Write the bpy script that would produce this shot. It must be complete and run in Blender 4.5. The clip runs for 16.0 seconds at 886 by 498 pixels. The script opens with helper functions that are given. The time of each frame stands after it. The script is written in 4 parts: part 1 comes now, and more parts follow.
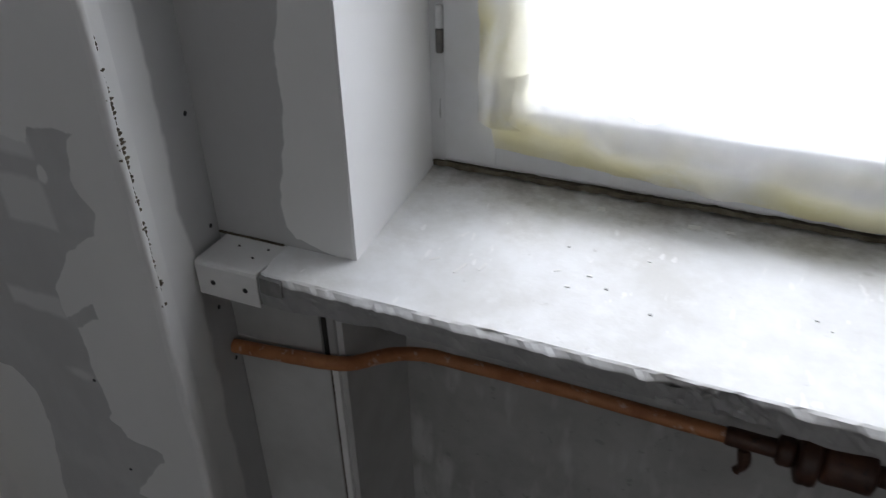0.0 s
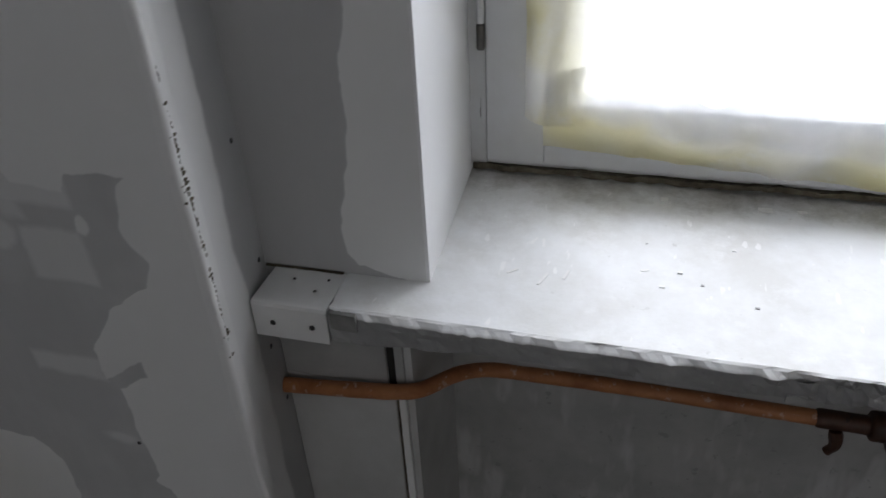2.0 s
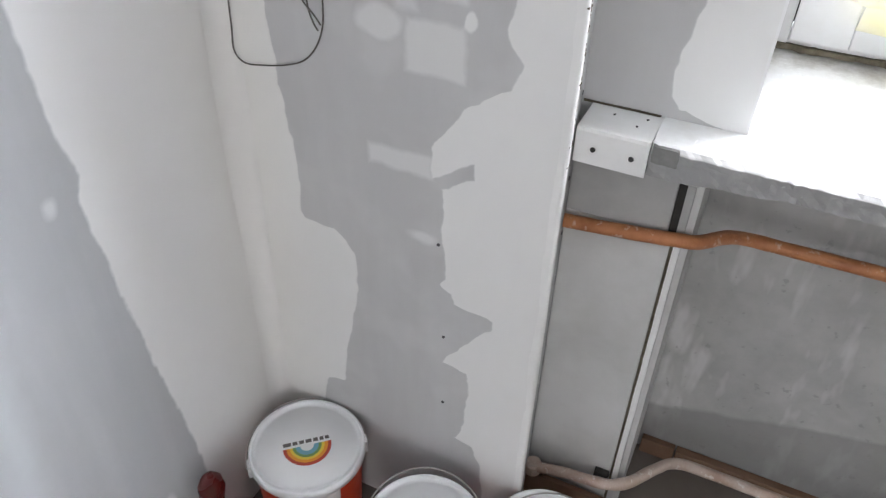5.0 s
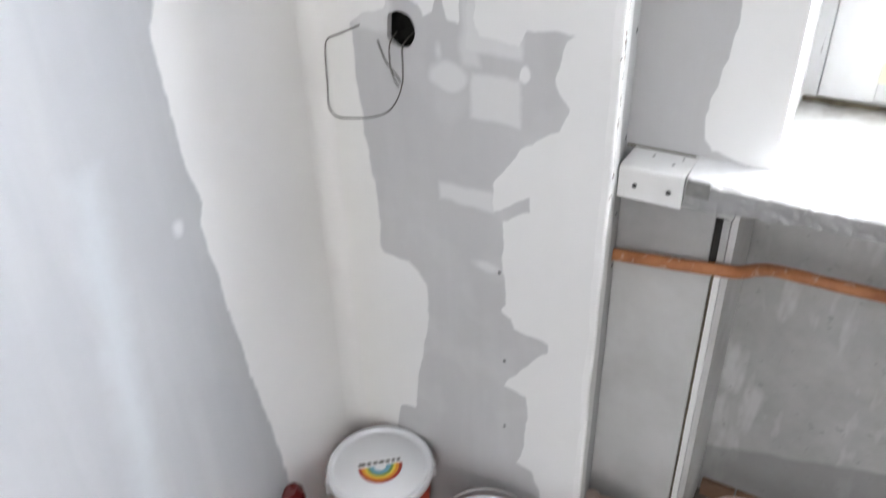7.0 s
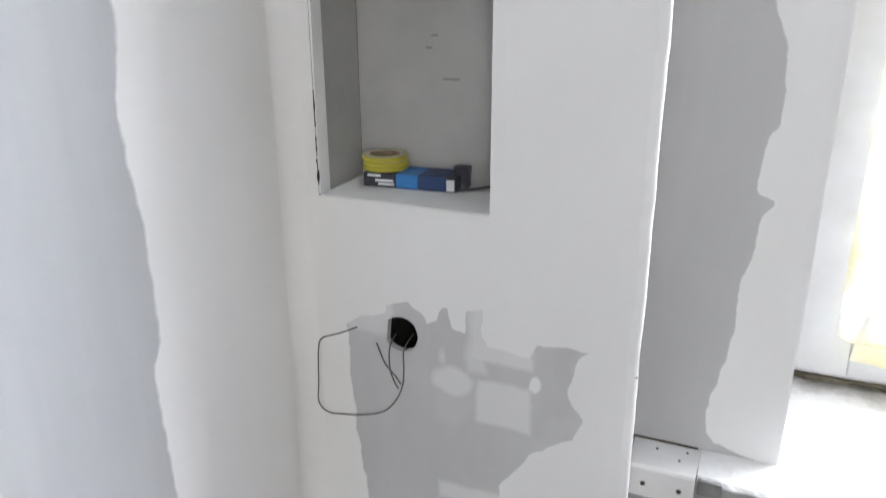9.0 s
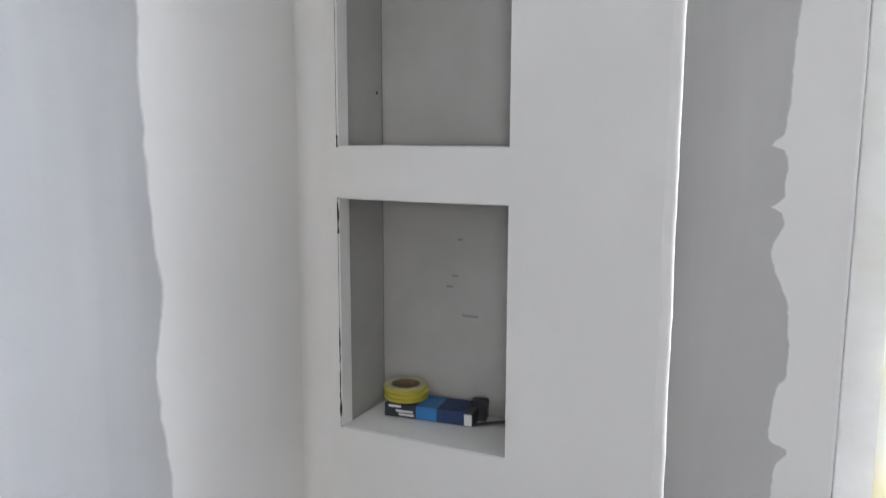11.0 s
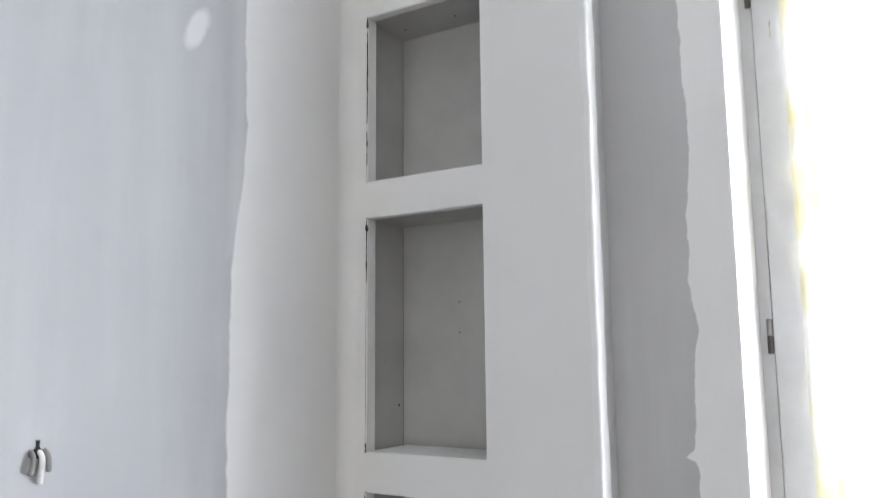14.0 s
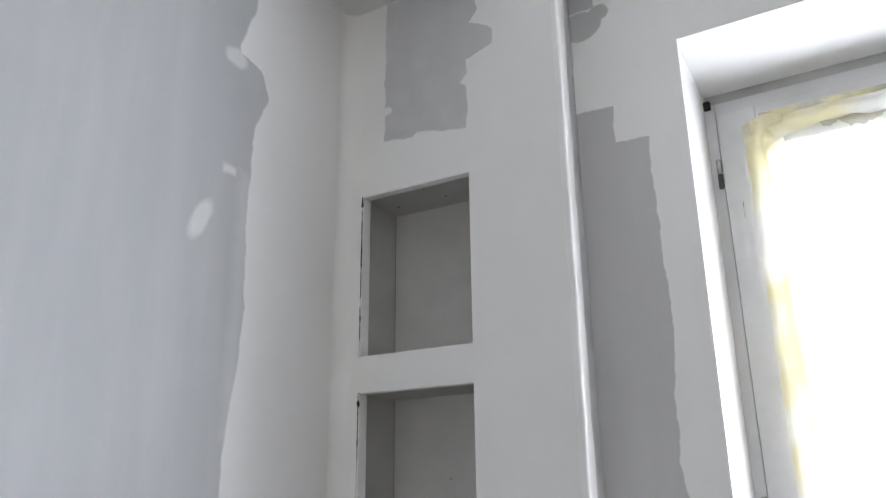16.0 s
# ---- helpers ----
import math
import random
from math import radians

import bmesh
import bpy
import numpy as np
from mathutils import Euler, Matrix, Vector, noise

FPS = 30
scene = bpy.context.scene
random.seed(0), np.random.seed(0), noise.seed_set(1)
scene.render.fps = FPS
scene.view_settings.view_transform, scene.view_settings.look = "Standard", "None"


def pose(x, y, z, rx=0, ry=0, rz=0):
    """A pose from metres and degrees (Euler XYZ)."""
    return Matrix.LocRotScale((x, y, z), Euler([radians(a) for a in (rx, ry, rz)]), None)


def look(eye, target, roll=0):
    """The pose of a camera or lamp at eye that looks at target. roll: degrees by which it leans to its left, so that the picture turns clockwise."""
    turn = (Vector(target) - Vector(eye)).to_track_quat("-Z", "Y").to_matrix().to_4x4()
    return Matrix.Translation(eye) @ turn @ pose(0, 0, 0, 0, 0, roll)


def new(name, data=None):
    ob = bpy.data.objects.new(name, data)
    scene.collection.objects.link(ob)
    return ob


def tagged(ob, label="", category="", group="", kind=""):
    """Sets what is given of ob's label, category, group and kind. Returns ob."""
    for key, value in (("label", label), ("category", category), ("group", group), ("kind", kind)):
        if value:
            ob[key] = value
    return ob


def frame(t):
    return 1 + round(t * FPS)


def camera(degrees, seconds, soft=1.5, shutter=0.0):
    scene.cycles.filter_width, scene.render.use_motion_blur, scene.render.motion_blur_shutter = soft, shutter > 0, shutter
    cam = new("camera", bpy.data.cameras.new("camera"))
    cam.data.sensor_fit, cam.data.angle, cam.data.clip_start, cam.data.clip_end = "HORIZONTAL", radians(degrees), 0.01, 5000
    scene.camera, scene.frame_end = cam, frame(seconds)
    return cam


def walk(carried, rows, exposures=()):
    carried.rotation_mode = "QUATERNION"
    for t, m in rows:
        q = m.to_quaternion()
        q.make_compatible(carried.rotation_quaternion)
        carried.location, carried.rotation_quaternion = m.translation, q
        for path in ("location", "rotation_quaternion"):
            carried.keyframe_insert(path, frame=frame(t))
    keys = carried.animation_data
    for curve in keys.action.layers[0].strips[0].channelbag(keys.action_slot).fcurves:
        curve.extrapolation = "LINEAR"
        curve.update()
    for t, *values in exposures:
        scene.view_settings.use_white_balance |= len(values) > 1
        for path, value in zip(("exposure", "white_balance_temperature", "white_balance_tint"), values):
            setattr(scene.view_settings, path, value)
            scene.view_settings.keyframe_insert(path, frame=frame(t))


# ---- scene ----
cam = camera(60.5, 16.0, soft=1.2, shutter=0.5)
PATH = [
    (0, (0.656, -0.635, 1.223), (-0.021, 0.906, 0.144), -1.1),
    (0.5, (0.617, -0.538, 1.208), (-0.154, 0.947, 0.112), -3.8),
    (1, (0.602, -0.51, 1.199), (-0.192, 0.964, 0.105), -3.8),
    (1.5, (0.518, -0.561, 1.215), (-0.099, 0.988, 0.111), -3.6),
    (2, (0.418, -0.624, 1.224), (-0.059, 0.963, 0.104), -3.1),
    (2.5, (0.354, -0.686, 1.221), (-0.081, 0.907, 0.092), -1.7),
    (3, (0.298, -0.733, 1.219), (-0.165, 0.857, 0.098), -0.4),
    (3.5, (0.239, -0.797, 1.19), (-0.31, 0.747, 0.043), 0.9),
    (4, (0.173, -0.845, 1.167), (-0.436, 0.637, -0.031), 2.1),
    (4.5, (0.14, -0.864, 1.155), (-0.468, 0.572, -0.097), 2.3),
    (6.8, (0.312, -1.058, 1.145), (-0.637, 0.31, 0.037), -3.5),
    (7, (0.278, -1.063, 1.164), (-0.618, 0.38, 0.107), -1.9),
    (7.5, (0.185, -1.064, 1.186), (-0.592, 0.496, 0.204), -0.2),
    (8, (0.152, -1.045, 1.237), (-0.574, 0.601, 0.364), 0.9),
    (8.5, (0.122, -1.037, 1.308), (-0.648, 0.642, 0.541), 0.1),
    (9, (0.077, -1.024, 1.363), (-0.686, 0.699, 0.692), -0.2),
    (11.3, (0.107, -1.041, 1.534), (-0.782, 0.734, 1.292), -0.0),
    (11.5, (0.11, -1.043, 1.547), (-0.787, 0.732, 1.334), -0.2),
    (12, (0.113, -1.055, 1.586), (-0.784, 0.729, 1.472), -0.3),
    (12.5, (0.132, -1.084, 1.627), (-0.777, 0.697, 1.648), -1.0),
    (13, (0.211, -1.141, 1.652), (-0.743, 0.612, 1.781), -1.4),
    (13.5, (0.334, -1.241, 1.674), (-0.698, 0.46, 1.875), -0.4),
    (14, (0.432, -1.353, 1.704), (-0.602, 0.335, 1.986), -0.5),
    (14.5, (0.466, -1.404, 1.721), (-0.569, 0.267, 2.089), -0.6),
    (15, (0.451, -1.403, 1.752), (-0.559, 0.265, 2.196), 0.3),
    (15.5, (0.441, -1.406, 1.775), (-0.526, 0.262, 2.309), 0.2),
    (16, (0.457, -1.4, 1.789), (-0.51, 0.236, 2.412), -0.7),
]
EXPOSURES = [(0.0, -2.17), (2.6, -2.15), (3.0, -1.88), (3.5, -1.27), (4.0, -0.6), (4.5, -0.15), (7.0, 0.45), (8.0, 0.36), (8.6, 0.2), (9.0, 0.12), (11.5, -0.25), (12.5, -0.25), (14.0, -0.22), (14.5, -0.36), (15.0, -0.48), (16.0, -0.56)]
# brightness of the clip's camera along the way
walk(cam, [(t, look(e, g, r)) for t, e, g, r in PATH], exposures=EXPOSURES)

# ---- plan (metres) ----
XL, XE, XI = -0.652, -0.066, -0.100   # side wall, free edge and inner corner of the boxed column
YW, YF, YR = 0.186, 0.502, 0.405  # window wall, window frame, back of the radiator recess
XR, XQ = 0.149, 1.33           # window reveals
XF = 0.138                     # window frame's outer edge, behind the splayed reveal
ZS, ZT = 0.589, 2.795          # sill, window head
Z0, ZC = -0.42, 3.03           # floor, ceiling
RX, RY = 4.0, -4.2             # far sides of the room
FS = 0.102                     # front of the sill

# ---- light ----
world = bpy.data.worlds.new("sky")
scene.world = world
world.use_nodes = True
wn = world.node_tree
sky = wn.nodes.new("ShaderNodeTexSky")
sky.sky_type, sky.sun_disc = "NISHITA", False
sky.sun_elevation, sky.sun_rotation = radians(40), radians(200)
wn.nodes["Background"].inputs["Strength"].default_value = 0.12
wn.links.new(sky.outputs[0], wn.nodes["Background"].inputs["Color"])


def window_light(name, x0, x1, z0, z1, y, watts, colour):
    data = bpy.data.lights.new(name, "AREA")
    data.shape, data.size, data.size_y, data.energy = "RECTANGLE", x1 - x0, z1 - z0, watts
    data.color = colour
    ob = new(name, data)
    ob.matrix_world = look(((x0 + x1) / 2, y, (z0 + z1) / 2), ((x0 + x1) / 2, 0.0, (z0 + z1) / 2))
    return ob


window_light("daylight", 0.14, 1.32, 0.545, 2.79, 0.60, 110, (0.895, 0.92, 1.0))
high_sky = window_light("daylight_from_above", 0.0, 1.5, 0.0, 1.2, 0.0, 310, (0.90, 0.925, 1.0))
high_sky.matrix_world = look((0.735, 1.55, 3.25), (0.735, 0.15, 1.15))
# added lamp at an unseen south window, brightens the column face
window_light("daylight", 1.11, 2.10, 0.70, 2.70, RY - 0.19, 34, (0.985, 0.965, 0.965))


# ---- materials ----
class Mat:
    """A small node-tree writer."""

    def __init__(self, name, rough=0.8, metal=0.0):
        self.m = bpy.data.materials.new(name)
        self.m.use_nodes = True
        self.t = self.m.node_tree
        self.bsdf = self.t.nodes["Principled BSDF"]
        self.bsdf.inputs["Roughness"].default_value = rough
        self.bsdf.inputs["Metallic"].default_value = metal
        tc = self.t.nodes.new("ShaderNodeTexCoord")
        self.co = tc.outputs["Object"]
        self.sep = None

    def link(self, a, b):
        self.t.links.new(a, b)

    def put(self, sock, v):
        if isinstance(v, bpy.types.NodeSocket):
            self.link(v, sock)
        else:
            sock.default_value = v

    def math(self, op, a, b=0.0, clamp=False):
        n = self.t.nodes.new("ShaderNodeMath")
        n.operation, n.use_clamp = op, clamp
        self.put(n.inputs[0], a)
        self.put(n.inputs[1], b)
        return n.outputs[0]

    def xyz(self):
        if self.sep is None:
            n = self.t.nodes.new("ShaderNodeSeparateXYZ")
            self.link(self.co, n.inputs[0])
            self.sep = n.outputs
        return self.sep

    def noise(self, scale, detail=3.0, rough=0.55, shift=0.0, stretch=None):
        n = self.t.nodes.new("ShaderNodeTexNoise")
        n.inputs["Scale"].default_value, n.inputs["Detail"].default_value, n.inputs["Roughness"].default_value = scale, detail, rough
        mp = self.t.nodes.new("ShaderNodeMapping")
        mp.inputs["Location"].default_value = (shift, shift * 1.7, -shift)
        if stretch:
            mp.inputs["Scale"].default_value = stretch
        self.link(self.co, mp.inputs["Vector"])
        self.link(mp.outputs[0], n.inputs["Vector"])
        return n.outputs["Fac"]

    def ramp(self, v, lo, hi, a=0.0, b=1.0):
        n = self.t.nodes.new("ShaderNodeMapRange")
        n.inputs["From Min"].default_value, n.inputs["From Max"].default_value = lo, hi
        n.inputs["To Min"].default_value, n.inputs["To Max"].default_value = a, b
        self.put(n.inputs["Value"], v)
        return n.outputs["Result"]

    def mix(self, f, a, b):
        n = self.t.nodes.new("ShaderNodeMix")
        n.data_type = "RGBA"
        self.put(n.inputs[0], f)
        for s, v in ((n.inputs[6], a), (n.inputs[7], b)):
            if isinstance(v, bpy.types.NodeSocket):
                self.link(v, s)
            else:
                s.default_value = (*v, 1.0)
        return n.outputs[2]

    def warp(self, u, v, amp, fine, shift=0.0):
        """Two coordinates, made ragged by noise."""
        out = []
        for i, c in enumerate((u, v)):
            a = self.math("MULTIPLY", self.math("SUBTRACT", self.noise(9, 2, 0.5, shift + 3.1 * i), 0.5), amp)
            b = self.math("MULTIPLY", self.math("SUBTRACT", self.noise(26, 3, 0.5, shift + 5.3 * i), 0.5), fine)
            out.append(self.math("ADD", self.math("ADD", c, a), b))
        return out

    def box(self, uv, u0, u1, v0, v1):
        """Signed distance to a rectangle, below nought inside."""
        d = [self.math("SUBTRACT", self.math("ABSOLUTE", self.math("SUBTRACT", c, (a + b) / 2)), (b - a) / 2)
             for c, a, b in zip(uv, (u0, v0), (u1, v1))]
        return self.math("MAXIMUM", *d)

    def blot(self, uv, u, v, ru, rv):
        """Signed distance, roughly, to an ellipse."""
        a = self.math("POWER", self.math("DIVIDE", self.math("SUBTRACT", uv[0], u), ru), 2.0)
        b = self.math("POWER", self.math("DIVIDE", self.math("SUBTRACT", uv[1], v), rv), 2.0)
        return self.math("MULTIPLY", self.math("SUBTRACT", self.math("SQRT", self.math("ADD", a, b)), 1.0), min(ru, rv))

    def profile(self, v, pts):
        """A value that runs from point to point of (v, value), along v."""
        lo, hi = pts[0][0], pts[-1][0]
        a, b = min(p[1] for p in pts), max(p[1] for p in pts)
        n = self.t.nodes.new("ShaderNodeValToRGB")
        els = n.color_ramp.elements
        while len(els) < len(pts):
            els.new(0.5)
        for e, i in zip(els, range(len(pts))):
            e.position = i / len(pts)
        for i, (p, w) in enumerate(pts):
            els[i].position = (p - lo) / (hi - lo)
            els[i].color = ((w - a) / (b - a),) * 3 + (1.0,)
        self.link(self.ramp(v, lo, hi), n.inputs[0])
        return self.ramp(n.outputs[0], 0.0, 1.0, a, b)

    def union(self, ds):
        d = ds[0]
        for e in ds[1:]:
            d = self.math("MINIMUM", d, e)
        return d

    def cut(self, d, ds):
        for e in ds:
            d = self.math("MAXIMUM", d, self.math("MULTIPLY", e, -1.0))
        return d

    def inside(self, d, soft=0.0015):
        return self.ramp(d, soft, -soft)

    def bump(self, h, strength, dist=0.002):
        n = self.t.nodes.new("ShaderNodeBump")
        n.inputs["Strength"].default_value, n.inputs["Distance"].default_value = strength, dist
        self.put(n.inputs["Height"], h)
        self.link(n.outputs[0], self.bsdf.inputs["Normal"])

    def colour(self, c):
        if isinstance(c, bpy.types.NodeSocket):
            self.link(c, self.bsdf.inputs["Base Color"])
        else:
            self.bsdf.inputs["Base Color"].default_value = (*c, 1.0)
        return self

    def rough(self, v):
        self.put(self.bsdf.inputs["Roughness"], v)


FILLER, BOARD = (0.775, 0.775, 0.767), (0.50, 0.50, 0.505)   # joint filler, bare grey board


def plaster_finish(k, filler, bare, mask):
    """Filler over board: streaky sanding, soft clouds, a thin step at the filler's edge."""
    cloud = k.noise(3.5, 4, 0.6, 2.0)
    streak = k.noise(14, 3, 0.6, 7.0, (1.0, 1.0, 0.12))
    c = k.mix(mask, filler, bare)
    c = k.mix(k.ramp(cloud, 0.35, 0.75, 0.0, 0.10), c, (0.55, 0.55, 0.53))
    c = k.mix(k.ramp(streak, 0.45, 0.8, 0.0, 0.12), c, (0.83, 0.83, 0.82))
    k.colour(c)
    h = k.math("ADD", k.math("MULTIPLY", mask, -0.35), k.math("MULTIPLY", k.noise(120, 3, 0.6), 0.12))
    h = k.math("ADD", h, k.math("MULTIPLY", streak, 0.35))
    k.bump(h, 0.35, 0.0012)
    k.rough(k.ramp(k.noise(30, 2), 0.3, 0.7, 0.75, 0.92))
    return k.m


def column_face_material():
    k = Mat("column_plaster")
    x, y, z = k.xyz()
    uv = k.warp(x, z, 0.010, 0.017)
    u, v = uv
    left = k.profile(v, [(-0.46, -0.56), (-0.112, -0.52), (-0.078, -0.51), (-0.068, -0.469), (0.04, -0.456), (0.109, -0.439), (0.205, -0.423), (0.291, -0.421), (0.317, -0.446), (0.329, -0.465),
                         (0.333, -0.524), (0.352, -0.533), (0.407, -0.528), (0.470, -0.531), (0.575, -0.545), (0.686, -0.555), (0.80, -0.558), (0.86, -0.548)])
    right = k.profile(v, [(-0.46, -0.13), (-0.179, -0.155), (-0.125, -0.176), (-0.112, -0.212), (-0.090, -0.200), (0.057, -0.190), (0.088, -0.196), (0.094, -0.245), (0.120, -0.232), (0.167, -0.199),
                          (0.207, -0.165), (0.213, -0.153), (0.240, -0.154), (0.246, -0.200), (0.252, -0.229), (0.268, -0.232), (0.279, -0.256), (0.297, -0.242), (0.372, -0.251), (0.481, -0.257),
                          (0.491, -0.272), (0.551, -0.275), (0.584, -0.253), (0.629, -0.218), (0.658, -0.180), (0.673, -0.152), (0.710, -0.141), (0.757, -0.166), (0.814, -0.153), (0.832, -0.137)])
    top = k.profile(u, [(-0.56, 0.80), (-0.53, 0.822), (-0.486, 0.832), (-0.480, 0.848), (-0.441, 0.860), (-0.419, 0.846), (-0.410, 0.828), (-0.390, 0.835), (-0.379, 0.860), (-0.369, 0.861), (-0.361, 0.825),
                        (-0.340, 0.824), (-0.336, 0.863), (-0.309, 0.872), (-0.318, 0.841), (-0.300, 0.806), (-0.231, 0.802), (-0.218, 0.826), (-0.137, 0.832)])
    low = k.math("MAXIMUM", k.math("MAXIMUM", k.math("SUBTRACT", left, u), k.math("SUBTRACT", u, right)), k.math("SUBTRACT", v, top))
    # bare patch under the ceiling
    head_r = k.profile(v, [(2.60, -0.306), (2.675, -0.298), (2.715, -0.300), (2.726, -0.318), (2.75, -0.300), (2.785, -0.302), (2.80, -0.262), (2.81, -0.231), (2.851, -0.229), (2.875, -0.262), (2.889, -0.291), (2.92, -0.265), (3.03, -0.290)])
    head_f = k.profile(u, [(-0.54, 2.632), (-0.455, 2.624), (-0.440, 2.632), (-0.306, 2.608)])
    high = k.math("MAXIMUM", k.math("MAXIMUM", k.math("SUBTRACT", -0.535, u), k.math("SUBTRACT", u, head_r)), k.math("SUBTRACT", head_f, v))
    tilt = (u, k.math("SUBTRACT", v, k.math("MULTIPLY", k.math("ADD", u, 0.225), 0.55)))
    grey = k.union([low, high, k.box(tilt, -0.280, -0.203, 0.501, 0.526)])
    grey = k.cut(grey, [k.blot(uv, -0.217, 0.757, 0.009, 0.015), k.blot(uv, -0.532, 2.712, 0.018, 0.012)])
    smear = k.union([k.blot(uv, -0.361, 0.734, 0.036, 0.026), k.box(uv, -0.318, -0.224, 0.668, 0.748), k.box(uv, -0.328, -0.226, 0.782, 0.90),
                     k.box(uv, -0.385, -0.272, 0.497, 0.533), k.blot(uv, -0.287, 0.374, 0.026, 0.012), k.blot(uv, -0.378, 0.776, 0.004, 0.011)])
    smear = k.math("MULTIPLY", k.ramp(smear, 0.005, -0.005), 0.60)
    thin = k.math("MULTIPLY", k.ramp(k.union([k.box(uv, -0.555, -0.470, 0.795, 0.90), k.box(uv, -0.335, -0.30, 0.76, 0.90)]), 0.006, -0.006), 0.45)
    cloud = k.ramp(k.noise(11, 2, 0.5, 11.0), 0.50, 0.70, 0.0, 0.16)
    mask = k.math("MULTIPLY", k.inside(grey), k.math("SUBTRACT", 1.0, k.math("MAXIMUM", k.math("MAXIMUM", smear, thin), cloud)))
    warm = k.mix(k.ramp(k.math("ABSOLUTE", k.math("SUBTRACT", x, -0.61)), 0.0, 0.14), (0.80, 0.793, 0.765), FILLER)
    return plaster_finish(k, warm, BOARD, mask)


def window_wall_material():
    k = Mat("window_wall_plaster")
    x, y, z = k.xyz()
    u, v = uv = k.warp(x, z, 0.010, 0.016, 4.0)
    right = k.profile(v, [(0.45, 0.125), (0.596, 0.118), (0.602, 0.075), (0.610, 0.050), (0.625, 0.034), (0.670, 0.033), (0.760, 0.046), (0.825, 0.057), (0.876, 0.053), (0.975, 0.068), (1.017, 0.075),
                          (1.040, 0.090), (1.050, 0.085), (1.056, 0.062), (1.143, 0.066), (1.161, 0.081), (1.257, 0.078), (1.303, 0.064), (1.344, 0.047), (1.389, 0.063), (1.407, 0.060), (1.414, 0.041),
                          (1.432, 0.063), (1.498, 0.060), (1.509, 0.038), (1.522, 0.059), (1.649, 0.060), (1.752, 0.076), (1.848, 0.062), (2.150, 0.076), (2.459, 0.064), (2.600, 0.070)])
    head = k.math("MINIMUM", k.math("SUBTRACT", v, 2.567), k.math("MAXIMUM", k.math("ADD", u, 0.010), k.math("SUBTRACT", v, 2.665)))
    body = k.math("MAXIMUM", k.math("SUBTRACT", u, right), head)
    grey = k.union([body, k.blot(uv, -0.075, 2.905, 0.055, 0.042), k.blot(uv, -0.030, 2.930, 0.030, 0.022), k.box(uv, -0.3, -0.04, 2.95, 3.2)])
    return plaster_finish(k, FILLER, (0.47, 0.47, 0.475), k.inside(grey))


def side_wall_material():
    k = Mat("side_wall_plaster")
    x, y, z = k.xyz()
    uv = k.warp(y, z, 0.010, 0.014, 8.0)
    edge = k.profile(uv[1], [(-0.46, -0.225), (-0.09, -0.260), (0.0, -0.271), (0.165, -0.293), (0.29, -0.308), (0.37, -0.318), (0.43, -0.322), (0.534, -0.333), (0.55, -0.330), (0.58, -0.318), (0.616, -0.329),
                             (0.65, -0.338), (0.74, -0.343), (0.865, -0.345), (0.893, -0.332), (0.937, -0.328), (1.065, -0.329), (1.213, -0.344), (1.32, -0.328), (1.37, -0.335), (1.486, -0.345), (1.74, -0.348),
                             (1.86, -0.347), (1.94, -0.343), (2.037, -0.324), (2.17, -0.320), (2.333, -0.329), (2.556, -0.325), (2.645, -0.285), (2.705, -0.312), (2.72, -0.388), (2.848, -0.343)])
    leaning = (k.math("SUBTRACT", uv[0], k.math("MULTIPLY", k.math("SUBTRACT", z, 2.31), 0.40)), uv[1])
    spots = k.union([k.blot(uv, -0.378, 0.552, 0.010, 0.014), k.box(uv, -0.402, -0.370, 2.430, 2.448), k.blot(leaning, -0.448, 2.314, 0.020, 0.044), k.blot(uv, -0.35, -0.17, 0.012, 0.03), k.blot(uv, -0.39, 2.70, 0.03, 0.022)])
    faint = k.math("MULTIPLY", k.inside(k.box(uv, -0.355, -0.32, 1.9, 2.45), 0.012), 0.25)
    mask = k.math("MULTIPLY", k.inside(k.math("SUBTRACT", uv[0], edge), 0.003), k.math("SUBTRACT", 1.0, k.math("MAXIMUM", faint, k.math("MULTIPLY", k.inside(spots, 0.005), 0.62))))
    streaks = k.inside(k.box(k.warp(k.math("SUBTRACT", y, k.math("MULTIPLY", z, 0.10)), z, 0.05, 0.02, 2.0), -0.608, -0.555, 0.05, 0.70), 0.02)
    filler = k.mix(k.ramp(y, -0.22, -0.04), (0.82, 0.822, 0.828), (0.79, 0.782, 0.760))
    bare_c = k.mix(k.math("MULTIPLY", streaks, 0.8), (0.445, 0.458, 0.480), (0.53, 0.56, 0.59))
    return plaster_finish(k, filler, bare_c, mask)


def plain(name, c, c2, scale=8.0, rough=0.7, metal=0.0, bump=0.25, amount=0.5, fine=90):
    """Paint, plastic or metal with clouds, specks and a fine relief."""
    k = Mat(name, rough, metal)
    f = k.ramp(k.noise(scale, 5, 0.6), 0.4, 0.75, 0.0, amount)
    k.colour(k.mix(f, c, c2))
    k.bump(k.math("ADD", k.noise(scale * 2, 4, 0.6, 3.0), k.math("MULTIPLY", k.noise(fine, 2), 0.3)), bump, 0.0015)
    k.rough(k.ramp(k.noise(scale * 1.7, 3, 0.5, 9.0), 0.3, 0.7, max(rough - 0.12, 0.03), min(rough + 0.1, 1.0)))
    return k.m


